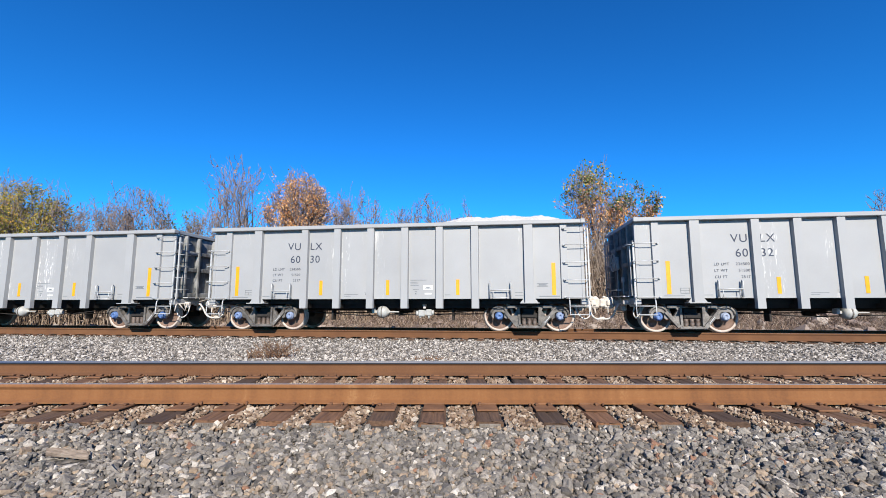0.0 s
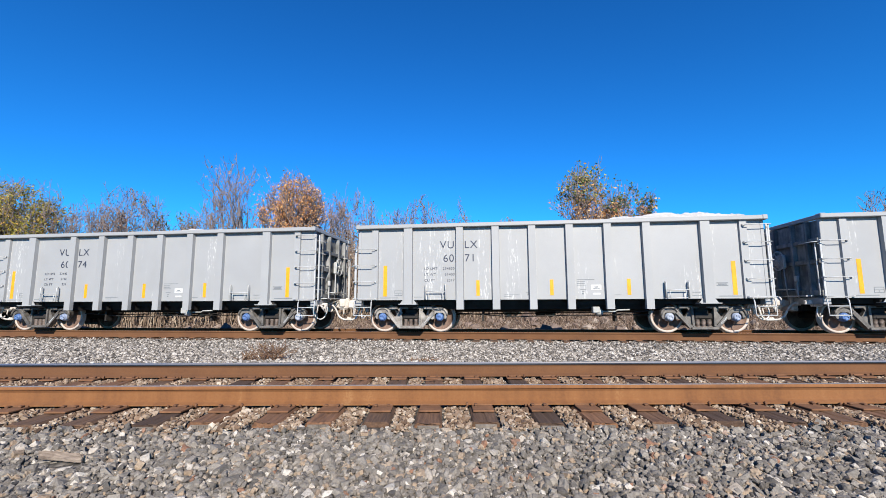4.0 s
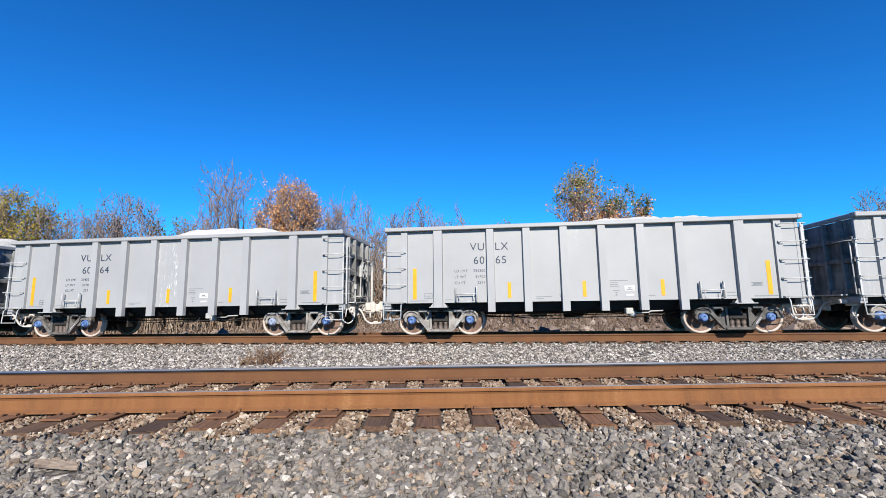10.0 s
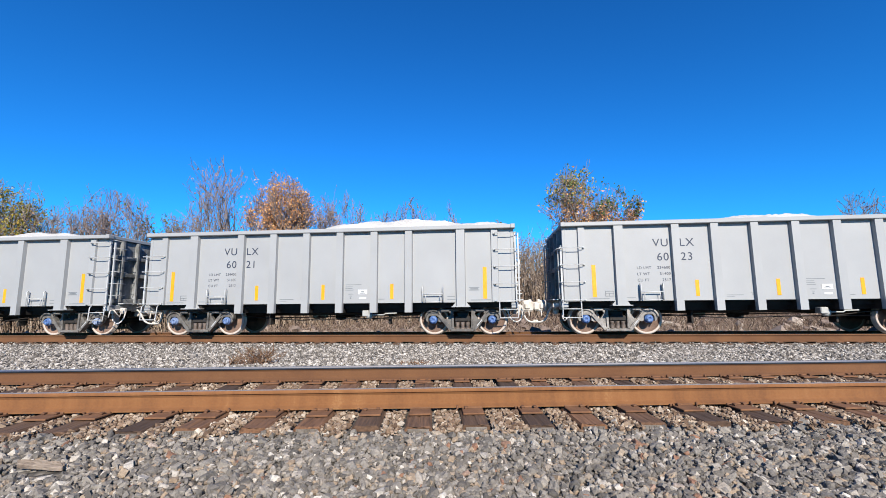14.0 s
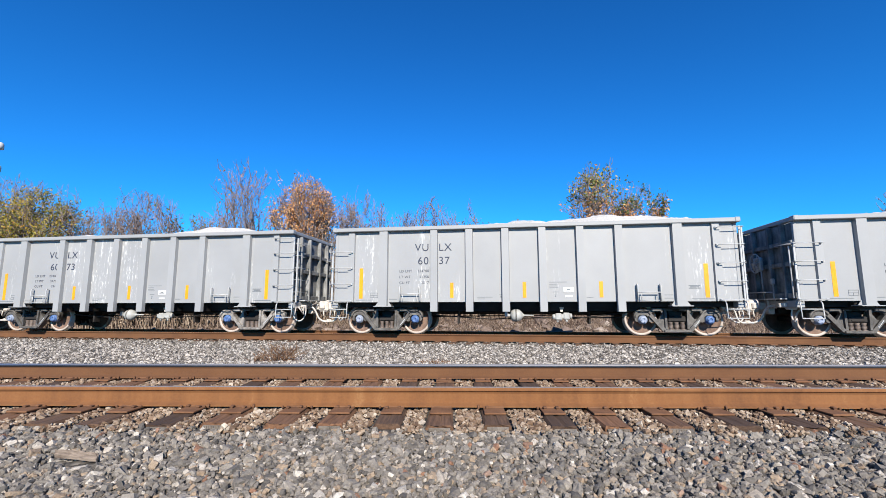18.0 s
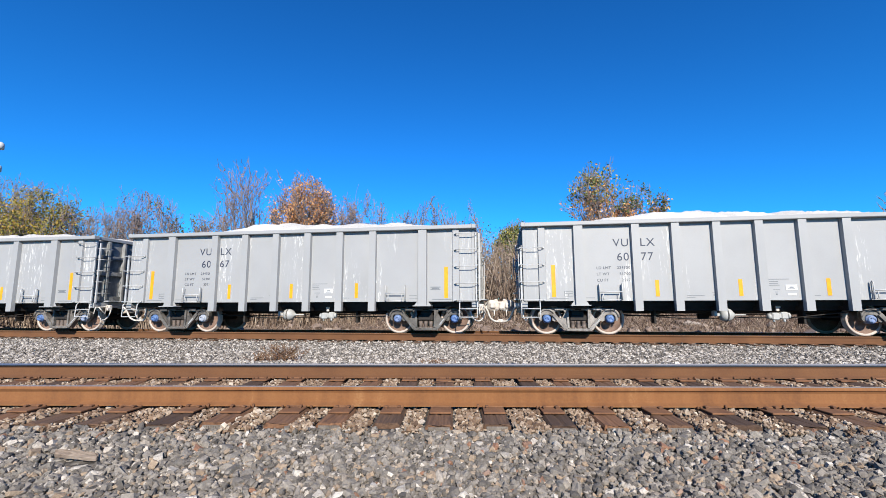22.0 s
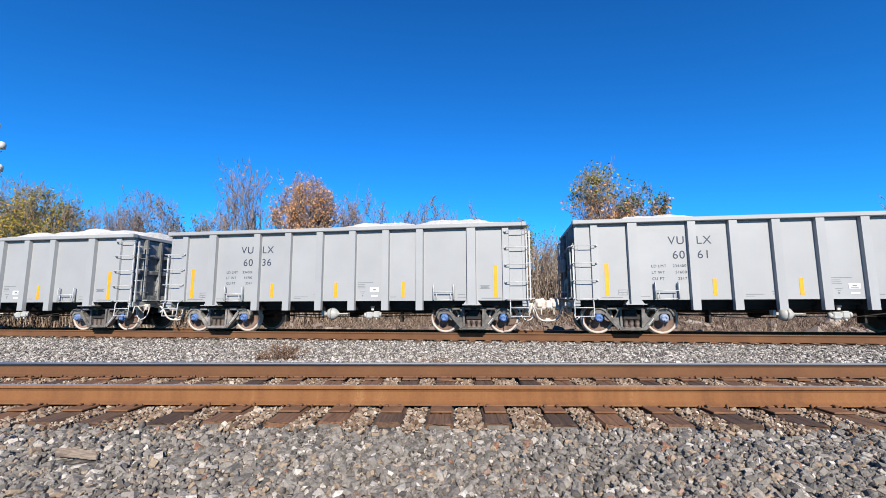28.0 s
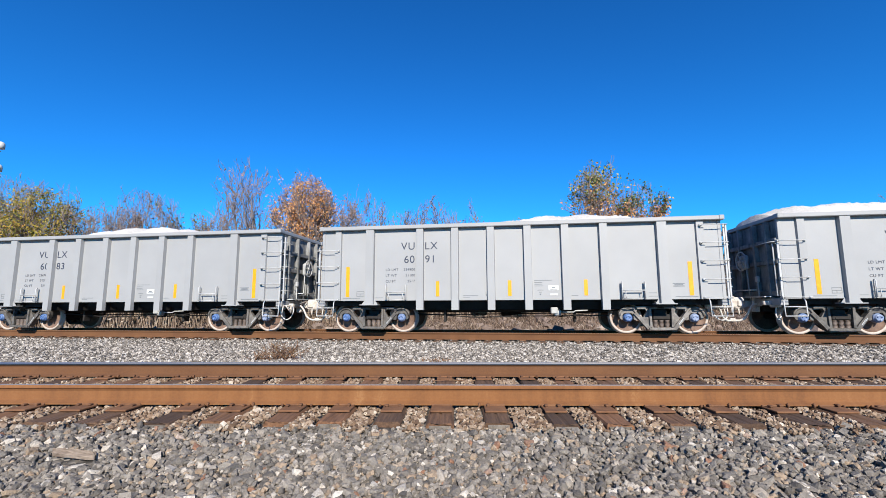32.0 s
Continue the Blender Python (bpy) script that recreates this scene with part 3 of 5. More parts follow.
# ---------------------------------------------------------------- loose stone
def rock_templates(count, seed, rough=0.26):
    """Angular stones: a cube's corners and face middles pushed about, 24 triangles each, one unit across."""
    r = np.random.default_rng(seed)
    base = np.array([(x, y, z) for x in (-1, 1) for y in (-1, 1) for z in (-1, 1)], float) * 0.62
    mids = np.array([(-1, 0, 0), (1, 0, 0), (0, -1, 0), (0, 1, 0), (0, 0, -1), (0, 0, 1)], float) * 0.78
    quads = [(0, 1, 3, 2), (4, 6, 7, 5), (0, 4, 5, 1), (2, 3, 7, 6), (0, 2, 6, 4), (1, 5, 7, 3)]
    faces = np.array([(q[i], q[(i + 1) % 4], 8 + f) for f, q in enumerate(quads) for i in range(4)])
    out = []
    for _ in range(count):
        v = np.concatenate([base, mids])
        v = v * r.uniform(1 - rough, 1 + rough, v.shape) + r.normal(0, 0.07, v.shape)
        v = v * r.uniform((0.85, 0.65, 0.42), (1.25, 1.05, 0.78)) * 0.55
        out.append(v)
    return np.array(out), faces


def scatter(name, xy, z, size, material, seed, label, sink=0.25, small=False):
    r = np.random.default_rng(seed)
    T, F = rock_templates(24, seed)
    if small:
        T = T[:, 8:]
        F = np.array([(2, 1, 5), (1, 3, 5), (3, 0, 5), (0, 2, 5), (1, 2, 4), (3, 1, 4), (0, 3, 4), (2, 0, 4)])
    n = len(xy)
    q = r.normal(size=(n, 4)) * (1, 0.35, 0.35, 1)
    q /= np.linalg.norm(q, axis=1)[:, None]
    w, a, b, c = q.T
    R = np.stack([1 - 2 * (b * b + c * c), 2 * (a * b - c * w), 2 * (a * c + b * w), 2 * (a * b + c * w), 1 - 2 * (a * a + c * c), 2 * (b * c - a * w), 2 * (a * c - b * w), 2 * (b * c + a * w), 1 - 2 * (a * a + b * b)], -1).reshape(n, 3, 3)
    V = np.einsum("nij,nkj->nki", R, T[r.integers(0, 24, n)]) * size[:, None, None]
    V[:, :, :2] += xy[:, None]
    V[:, :, 2] += (z + size * (0.3 - sink))[:, None]
    k = V.shape[1]
    faces = (F[None] + np.arange(n)[:, None, None] * k).reshape(-1, 3)
    me = arrays_mesh(name, V.reshape(-1, 3), faces, material)
    return tagged(new(name, me), label, "gravel", kind="stuff")


def lay_ballast():
    r = np.random.default_rng(21)
    # the shoulder before the near track
    n = 50000
    y = 1.7 + (3.80 - 1.7) * r.random(n)
    x = (r.random(n) * 2 - 1) * (2.6 + 1.35 * (y - 1.7) + 0.4)
    size = np.clip(r.lognormal(math.log(0.037), 0.36, n), 0.017, 0.095)
    z = ground_z(x, y) + r.uniform(-0.02, 0.022, n)
    z = z - 0.035 * ((np.abs(x + 2.66) < 0.2) & (np.abs(y - 3.1) < 0.07))
    clear = np.min(np.abs(x[:, None] - np.array(TIE_X)[None]), 1) > 0.15
    ok = (y < 3.73) | clear
    scatter("ballast_shoulder", np.stack([x, y], -1)[ok], z[ok], size[ok], STONE, 22, "loose grey, tan and white crushed ballast stones")
    # the cribs between the ties
    n = 84000
    y = 3.62 + 3.05 * r.random(n)
    x = (r.random(n) * 2 - 1) * 9.5
    size = np.clip(r.lognormal(math.log(0.034), 0.32, n), 0.018, 0.07)
    gap = np.min(np.abs(x[:, None] - np.array(TIE_X)[None]), 1)
    clear = (gap > 0.125 + size * 0.3) & (size < 0.075)
    z = TIE_TOP - 0.012 + CANT * (y - NEAR_Y) + r.uniform(-0.024, 0.012, n)
    z = z - 0.006 * ((np.abs(y - NEAR_Y) < 0.11) | (np.abs(y - NEAR_Y - GAUGE) < 0.11))
    scatter("crib_ballast", np.stack([x, y], -1)[clear], z[clear], size[clear], STONE_CRIB, 23, "brown-dusted ballast stones packed between the ties")
    # between the two tracks and up to the far rails
    n = 90000
    y = 6.35 + (15.5 - 6.35) * r.random(n) ** 1.15
    x = (r.random(n) * 2 - 1) * (y * 1.06 + 2.0)
    w = y - far_middle(x)
    ok = w < -0.9
    size = np.clip(r.lognormal(math.log(0.066), 0.3, n), 0.032, 0.12)
    z = ground_z(x, y) + r.uniform(-0.015, 0.02, n)
    scatter("ballast_between_tracks", np.stack([x, y], -1)[ok], z[ok], size[ok], STONE_FAR, 24, "pale grey ballast stones between two tracks", 0.25, True)


lay_ballast()


# ---------------------------------------------------------------- plants behind the train
class Twigs:
    """Collects thin three-sided sticks and small leaves."""

    def __init__(self, seed):
        self.r = random.Random(seed)
        self.sticks, self.spots = [], []

    def limb(self, p, d, length, radius, level, top, spread=0.5, lift=0.25, kids=(5, 5, 4)):
        r = self.r
        n = 5 if level < 2 else 3
        step = length / n
        for i in range(n):
            bend = Vector((r.gauss(0, 1), r.gauss(0, 1), r.gauss(0, 0.6))) * (0.07 + 0.06 * level)
            d = (d + bend + Vector((0, 0, lift * 0.3))).normalized()
            q = p + d * step
            r0, r1 = radius * (1 - 0.75 * i / n), radius * (1 - 0.75 * (i + 1) / n)
            self.sticks.append((p, q, r0, r1))
            if level >= 1 and (level >= 2 or i >= 2):
                self.spots.append((q, level))
            if level < top:
                m = kids[level] / n
                for _ in range(int(m) + (r.random() < m % 1)):
                    if level == 0 and i < 1:
                        continue
                    side = Vector((r.gauss(0, 1), r.gauss(0, 1), r.gauss(0, 0.45)))
                    side = (side - d * side.dot(d)).normalized()
                    nd = (d * (1 - spread) + side * spread * r.uniform(0.7, 1.2) + Vector((0, 0, lift))).normalized()
                    self.limb(p.lerp(q, r.random()), nd, length * r.uniform(0.38, 0.62) * (1 - 0.12 * i / n), r1 * 0.6, level + 1, top, spread, lift, kids)
            p = q

    def wood(self, name, material, least=0.0085):
        S = self.sticks
        P = np.array([(*a, *b, max(r0, least), max(r1, least * 0.7)) for a, b, r0, r1 in S])
        p, q, r0, r1 = P[:, :3], P[:, 3:6], P[:, 6], P[:, 7]
        d = q - p
        d /= np.linalg.norm(d, axis=1)[:, None] + 1e-9
        ref = np.where(np.abs(d[:, 2:]) < 0.9, (0.0, 0.0, 1.0), (1.0, 0.0, 0.0))
        s = np.cross(d, ref)
        s /= np.linalg.norm(s, axis=1)[:, None]
        u = np.cross(d, s)
        V = np.zeros((len(P), 6, 3))
        for k in range(3):
            a = 2 * math.pi * k / 3
            o = s * math.cos(a) + u * math.sin(a)
            V[:, k] = p + o * r0[:, None]
            V[:, 3 + k] = q + o * r1[:, None]
        F = np.array([(0, 1, 4, 3), (1, 2, 5, 4), (2, 0, 3, 5)])
        faces = (F[None] + np.arange(len(P))[:, None, None] * 6).reshape(-1, 4)
        return arrays_mesh(name, V.reshape(-1, 3), faces, material, True)


def leaf_mesh(name, places, size, material, seed):
    r = np.random.default_rng(seed)
    n = len(places)
    c = np.array(places)
    a = r.normal(size=(n, 3))
    a[:, 2] -= 0.4
    a /= np.linalg.norm(a, axis=1)[:, None]
    b = np.cross(a, r.normal(size=(n, 3)))
    b /= np.linalg.norm(b, axis=1)[:, None]
    k = np.cross(a, b)
    L = size * r.uniform(0.6, 1.3, n)[:, None]
    V = np.stack([c, c + a * L * 0.5 + b * L * 0.28 + k * L * 0.08, c + a * L, c + a * L * 0.5 - b * L * 0.28 + k * L * 0.08], 1)
    return arrays_mesh(name, V.reshape(-1, 3), np.arange(4 * n).reshape(n, 4), material)


def tree(x, y, height, crowns, label, stems, leaf_size, width, kids, tilt, gaps, foot=0.5, twig=0.015, half=2.2, seed=0):
    """A tree with several stems. height is that of its top over z = 0; crowns: kind of leaf, from and to which share of the height, how many."""
    z0 = float(ground_z(x, y)) - 0.1
    t = Twigs(seed)
    r = t.r
    for k in range(stems):
        side = 2 * (k + 0.5) / stems - 1
        d = Vector((1.7 * tilt * side + r.gauss(0, 0.3 * tilt), r.gauss(0, tilt), 1)).normalized()
        h = (height - z0) * r.uniform(0.84, 1.0) * (1.0 if k else 1.02) * 0.93
        t.limb(Vector((foot * (2 * (k + 0.5) / stems - 1) + r.uniform(-0.2, 0.2), r.uniform(-0.3, 0.3), 0)), d, h, 0.055 + 0.009 * h, 0, 3, width, 0.3, kids)
    # the crown stands over the place asked for, and ends at the height asked for
    tips = sorted(q.z for _, q, _, _ in t.sticks)
    high = tips[int(0.97 * len(tips))]
    f = (height - z0) / high
    upper = [q for _, q, _, _ in t.sticks if q.z > 0.55 * high]
    off = sum(upper, Vector()) / len(upper) * f
    off.z = 0
    t.sticks = [(p * f - off, q * f - off, a, b) for p, q, a, b in t.sticks]
    t.spots = [(p * f - off, lv) for p, lv in t.spots]
    # nothing grows past a rounded, uneven outline

    def inside(q):
        u = q.x / half
        edge = 0.985 + 0.07 * noise.noise(Vector((q.x * 0.9, seed, 0.0))) + 0.07 * noise.noise(Vector((q.x * 2.6, seed, 5.0)))
        return q.z < (height - z0) * (edge - 0.16 * u * u - 0.06 * u ** 4)

    t.sticks = [k for k in t.sticks if inside(k[1])]
    t.spots = [k for k in t.spots if inside(k[0] + Vector((0, 0, 0.45)))]
    ob = new("tree")
    ob.location = (x, y, z0)
    tagged(ob, label, "tree", "trees behind the railway")
    part_mesh("trunk", t.wood("trunk", BARK, twig), BARK, ob)
    for nth, (kind, low, up, per) in enumerate(crowns):
        pl = []
        for p, lv in t.spots:
            rel = p.z / (height - z0) + r.gauss(0, 0.06)
            if low <= rel < up and noise.noise(p * 0.9 + Vector((seed, 0, 0))) > gaps:
                m = per * (1.0 if lv > 1 else 0.4)
                for _ in range(int(m) + (r.random() < m % 1)):
                    pl.append(p + Vector((r.gauss(0, 0.16), r.gauss(0, 0.16), r.gauss(0, 0.14))))
        if pl:
            part_mesh("crown", leaf_mesh("crown", pl, leaf_size, LEAF[kind], seed + nth), LEAF[kind], ob)
    return ob


TWIGGY = (7, 6, 5)
SPARSE = (5, 5, 5)
BARE = ("brown", 0, 9, 0.12)
SOME = ("brown", 0, 9, 0.4)
TREES = [
    (-31.3, 31, 10.2, [("yellow", 0.35, 9, 3.6)], "yellow-green autumn tree with a dense rounded crown", 8, 0.17, 0.42, (8, 6, 5), 0.11, -0.3, 1.3, 0.015, 2.6),
    (-34.6, 32, 11.2, [("yellow", 0.45, 9, 1.5)], "tall yellowing tree with thin top twigs", 5, 0.15, 0.4, TWIGGY, 0.15, -0.1, 0.5, 0.015, 1.8),
    (-38.4, 32, 11.2, [("yellow", 0.3, 9, 2.0)], "yellow autumn tree beside the bank", 4, 0.19, 0.45, TWIGGY, 0.25, -0.1, 0.5, 0.015, 3.0),
    (-28.3, 33, 10.1, [BARE], "nearly bare grey tree with a few brown leaves", 5, 0.2, 0.44, SPARSE, 0.2, -0.3, 0.9, 0.014, 2.1),
    (-26.9, 32, 8.9, [SOME], "bare reddish-brown shrubby tree", 5, 0.14, 0.45, TWIGGY, 0.25, -0.3, 0.5, 0.015, 2.0),
    (-24.5, 32.5, 9.8, [SOME], "bare tree with reddish-brown dead leaves", 5, 0.17, 0.46, SPARSE, 0.2, -0.2, 0.9, 0.014, 2.2),
    (-23.0, 32, 9.5, [SOME], "bare brown shrubby tree with reddish leaves", 6, 0.15, 0.4, TWIGGY, 0.18, -0.2, 0.5, 0.015, 1.8),
    (-21.7, 35, 8.95, [("green", 0.72, 9, 1.3)], "small dark green tree with a few leafy tips", 3, 0.24, 0.4, (6, 5, 4), 0.2, -0.1, 0.5, 0.015, 1.5),
    (-19.6, 34, 8.0, [SOME], "low bare brown bush-like tree", 4, 0.15, 0.5, TWIGGY, 0.3, -0.3, 0.5, 0.015, 2.0),
    (-17.9, 33, 10.6, [BARE], "bare grey tree leaning outwards", 4, 0.2, 0.42, (5, 5, 4), 0.3, -0.3, 0.4, 0.017, 2.0),
    (-15.4, 33, 11.9, [BARE], "tall bare grey tree with many upright twigs", 7, 0.2, 0.40, (6, 6, 5), 0.20, -0.3, 0.5, 0.016, 3.2),
    (-12.0, 34, 11.4, [("orange", 0.25, 9, 2.1)], "orange-brown autumn tree with a broad crown", 6, 0.18, 0.38, (10, 8, 5), 0.17, -0.3, 0.8, 0.015, 2.7),
    (-9.3, 35, 9.6, [SOME], "bare brown tree beside an orange one", 6, 0.17, 0.4, TWIGGY, 0.2, -0.2, 0.5, 0.015, 2.0),
    (-7.0, 34, 10.0, [SOME], "bare tan tree with fine twigs", 7, 0.16, 0.36, (6, 5, 4), 0.15, -0.3, 0.9, 0.015, 2.3),
    (-4.4, 38, 8.9, [BARE], "low bare grey tree", 5, 0.15, 0.5, TWIGGY, 0.25, -0.2, 0.5, 0.015, 2.5),
    (-1.5, 36, 9.85, [BARE], "bare dark tree with upright limbs", 7, 0.18, 0.38, SPARSE, 0.14, -0.2, 0.8, 0.015, 2.1),
    (0.7, 36, 9.2, [BARE], "bare tree with spreading dark twigs", 5, 0.18, 0.42, SPARSE, 0.22, -0.2, 0.5, 0.015, 1.8),
    (4.6, 33, 7.5, [("olive", 0.55, 9, 4.0), ("green", 0.3, 0.7, 3.0)], "olive green bushy tree in the brush", 5, 0.18, 0.5, (7, 6, 4), 0.14, -0.5, 0.5, 0.015, 1.3),
    (9.85, 29, 10.45, [("olive", 0.76, 9, 4.2), ("orange", 0.5, 0.86, 1.2)], "autumn tree with olive leaves on upright limbs", 10, 0.19, 0.34, (6, 5, 4), 0.13, -0.08, 0.6, 0.014, 2.6),
    (12.3, 29, 8.9, [("green", 0.78, 9, 3.4), ("orange", 0.35, 0.8, 2.4)], "lower autumn tree with green leafy tips", 7, 0.18, 0.34, (7, 6, 4), 0.10, -0.2, 0.5, 0.014, 1.4),
    (19.0, 36, 7.7, [SOME], "low bare tree far behind the railway", 3, 0.16, 0.45, TWIGGY, 0.25, -0.2),
    (32.8, 30, 9.4, [SOME], "bare purple-brown tree on the grassy bank", 5, 0.16, 0.5, TWIGGY, 0.25, -0.2),
]
for nth, row in enumerate(TREES):
    tree(*row, seed=31 + nth)


def thicket():
    """Dry brush: upright bent stems with twigs, and dead leaves caught among them."""
    t = Twigs(77)
    r = t.r
    spots = []
    for _ in range(12500):
        x = r.uniform(-44, 30)
        y = r.uniform(24.6, 30.5)
        tall = float(np.interp(x, [-44, -8, 4, 9, 14, 30], [4.3, 4.6, 4.3, 4.6, 3.2, 2.6])) * r.uniform(0.35, 1.1)
        z = float(ground_z(x, y))
        p, d = Vector((x, y, z)), Vector((r.gauss(0, 0.2), r.gauss(0, 0.2), 1)).normalized()
        n = 3
        for i in range(n):
            q = p + d * tall / n
            t.sticks.append((p, q, 0.026 - 0.006 * i, 0.021 - 0.006 * i))
            if i:
                e = p.lerp(q, r.random())
                s = (d + Vector((r.gauss(0, 0.6), r.gauss(0, 0.6), 0.2))).normalized()
                t.sticks.append((e, e + s * tall * r.uniform(0.12, 0.3), 0.011, 0.006))
                spots.append(e + s * tall * 0.15 + Vector((r.gauss(0, 0.1), 0, r.gauss(0, 0.1))))
            d = (d + Vector((r.gauss(0, 0.16), r.gauss(0, 0.16), 0))).normalized()
            p = q
        for _ in range(3):
            spots.append(Vector((x + r.gauss(0, 0.3), y + r.gauss(0, 0.3), z + tall * r.uniform(0.0, 0.95))))
    ob = new("brush_thicket", t.wood("brush_thicket", STEM, 0.008))
    tagged(ob, "dense dry brown brush of thin upright stems", "brush", kind="stuff")
    lv = new("dead_leaves", leaf_mesh("dead_leaves", spots, 0.15, STEM, 78))
    tagged(lv, "dead tan leaves caught in the dry brush", "leaves", kind="stuff")


thicket()


def far_brush():
    """Distant leafy and twiggy scrub that closes the view under the trees."""
    r = np.random.default_rng(55)
    n = 60000
    x = r.uniform(-75, 60, n)
    y = r.uniform(37, 47, n)
    top = np.interp(x, [-75, -30, 0, 6, 14, 22, 60], [7.8, 7.6, 7.0, 7.4, 5.4, 4.2, 4.0]) + 0.9 * np.sin(x * 0.9) * np.sin(x * 0.37 + 1)
    z = ground_z(x, y) + top * r.random(n) ** 1.2
    me = leaf_mesh("far_brush", np.stack([x, y, z], -1), 0.2, SCRUB, 56)
    tagged(new("far_brush", me), "distant grey-brown and olive scrub", "scrub", kind="stuff")


SCRUB = island("grey_brown_scrub", [(0.0, (0.12, 0.09, 0.065)), (0.45, (0.22, 0.165, 0.115)), (0.7, (0.30, 0.24, 0.17)), (0.8, (0.15, 0.16, 0.06)), (1.0, (0.36, 0.29, 0.22))], scale=4.0, bump=0)
far_brush()


def dry_grass():
    r = np.random.default_rng(91)
    n = 70000
    x = r.uniform(-34, 30, n)
    w = r.uniform(4.0, 13.0, n)
    y = far_middle(x) + w
    z = ground_z(x, y)
    h = r.uniform(0.1, 0.42, n) * np.interp(w, [4, 8, 10, 13], [0.4, 0.6, 1.1, 1.8])
    lean = r.normal(0, 0.8, (n, 2)) * h[:, None]
    a = r.uniform(0, math.pi, n)
    wd = 0.018
    V = np.zeros((n, 4, 3))
    dx, dy = np.cos(a) * wd, np.sin(a) * wd
    V[:, 0] = np.stack([x - dx, y - dy, z], -1)
    V[:, 1] = np.stack([x + dx, y + dy, z], -1)
    V[:, 2] = np.stack([x + lean[:, 0] + dx * 0.2, y + lean[:, 1] + dy * 0.2, z + h], -1)
    V[:, 3] = np.stack([x + lean[:, 0] - dx * 0.2, y + lean[:, 1] - dy * 0.2, z + h], -1)
    me = arrays_mesh("dry_grass", V.reshape(-1, 3), np.arange(4 * n).reshape(n, 4), STRAW)
    tagged(new("dry_grass", me), "dry tan grass on the bank behind the train", "grass", kind="stuff")
    n = 2600
    x = r.uniform(-34, 30, n)
    y = far_middle(x) + r.uniform(5.2, 11.0, n)
    size = np.clip(r.lognormal(math.log(0.19), 0.6, n), 0.07, 0.8)
    scatter("bank_rocks", np.stack([x, y], -1), ground_z(x, y), size, BANKROCK, 92, "tan and pale rocks lying on the grassy bank", 0.2)


dry_grass()


def weed_tuft(x, y, wide, tall, count, seed, label):
    r = random.Random(seed)
    t = Twigs(seed)
    for _ in range(count):
        p = Vector((r.gauss(0, wide * 0.22), r.gauss(0, 0.08), 0))
        d = Vector((r.gauss(0, 0.9), r.gauss(0, 0.5), 1)).normalized()
        for i in range(3):
            q = p + d * tall * r.uniform(0.2, 0.5)
            t.sticks.append((p, q, 0.006, 0.004))
            d = (d + Vector((r.gauss(0, 0.4), r.gauss(0, 0.3), -0.1))).normalized()
            p = q
    ob = new("weed", t.wood("weed", STRAW_DARK, 0.004))
    ob.location = (x, y, float(ground_z(x, y)) + 0.01)
    return tagged(ob, label, "weed", kind="stuff")


STRAW_DARK = island("dead_weed_stalk", [(0.0, (0.11, 0.05, 0.03)), (0.5, (0.24, 0.12, 0.06)), (1.0, (0.40, 0.25, 0.13))], scale=8.0, bump=0)
weed_tuft(-3.5, 8.9, 0.75, 0.37, 90, 61, "dead reddish-brown weed tuft growing in the ballast")
weed_tuft(-3.95, 8.85, 0.3, 0.2, 30, 62, "small dead weed stalks in the ballast")
weed_tuft(-0.35, 8.5, 0.8, 0.07, 60, 63, "flattened dark dead weed lying on the ballast")


def wood_chunk():
    """A split piece of tie: ridged along its grain, ragged at both ends."""
    bm = B()
    r = random.Random(9)
    nx, ny = 15, 9
    ridge = [r.uniform(-0.016, 0.012) for _ in range(ny)]
    reach = [(r.uniform(-0.05, 0.02), r.uniform(-0.02, 0.05)) for _ in range(ny)]
    rows = []
    for i in range(nx):
        u = i / (nx - 1)
        ring = []
        for j in range(ny):
            v = j / (ny - 1)
            x0, x1 = -0.19 + reach[j][0], 0.18 + reach[j][1]
            z = 0.052 * math.sin(math.pi * (0.12 + 0.76 * v)) * (1 - 0.45 * max(0, u - 0.55) - 0.5 * max(0, 0.25 - u)) + ridge[j] + r.uniform(-0.004, 0.004)
            ring.append(bm.verts.new((x0 + (x1 - x0) * u, -0.035 + 0.07 * v + r.uniform(-0.004, 0.004), z)))
        rows.append(ring)
    for a, b in zip(rows, rows[1:]):
        for j in range(ny - 1):
            bm.faces.new((a[j], b[j], b[j + 1], a[j + 1]))
    top = list(bm.faces)
    low = bmesh.ops.extrude_face_region(bm, geom=top)["geom"]
    for q in low:
        if isinstance(q, bmesh.types.BMVert):
            q.co.z = -0.012 + 0.1 * (q.co.z - 0.03)
    bmesh.ops.recalc_face_normals(bm, faces=bm.faces)
    me = bpy.data.meshes.new("wood_chunk")
    bm.to_mesh(me)
    bm.free()
    me.materials.append(GREYWOOD)
    ob = new("wood_chunk", me)
    ob.location, ob.rotation_euler = (-2.655, 3.15, float(ground_z(-2.655, 3.15)) + 0.035), (0.06, 0.05, -0.10)
    ob.scale = (0.78, 0.75, 0.7)
    tagged(ob, "splintered grey piece of an old tie lying on ballast", "wood")


wood_chunk()


def stick(x, y, z, turn, length, label):
    t = Twigs(int(abs(x * 100)))
    p = Vector((-length / 2, 0, 0))
    for k in range(5):
        q = p + Vector((length / 5, t.r.gauss(0, 0.012), t.r.gauss(0, 0.006)))
        t.sticks.append((p, q, 0.008, 0.006))
        p = q
    ob = new("stick", t.wood("stick", STRAW_DARK, 0.004))
    ob.matrix_world = pose(x, y, z, 0, 0, turn)
    tagged(ob, label, "stick")


stick(-0.02, NEAR_Y + GAUGE - 0.3, TIE_TOP + 0.034, 12, 0.55, "thin dry stick lying across the ties")


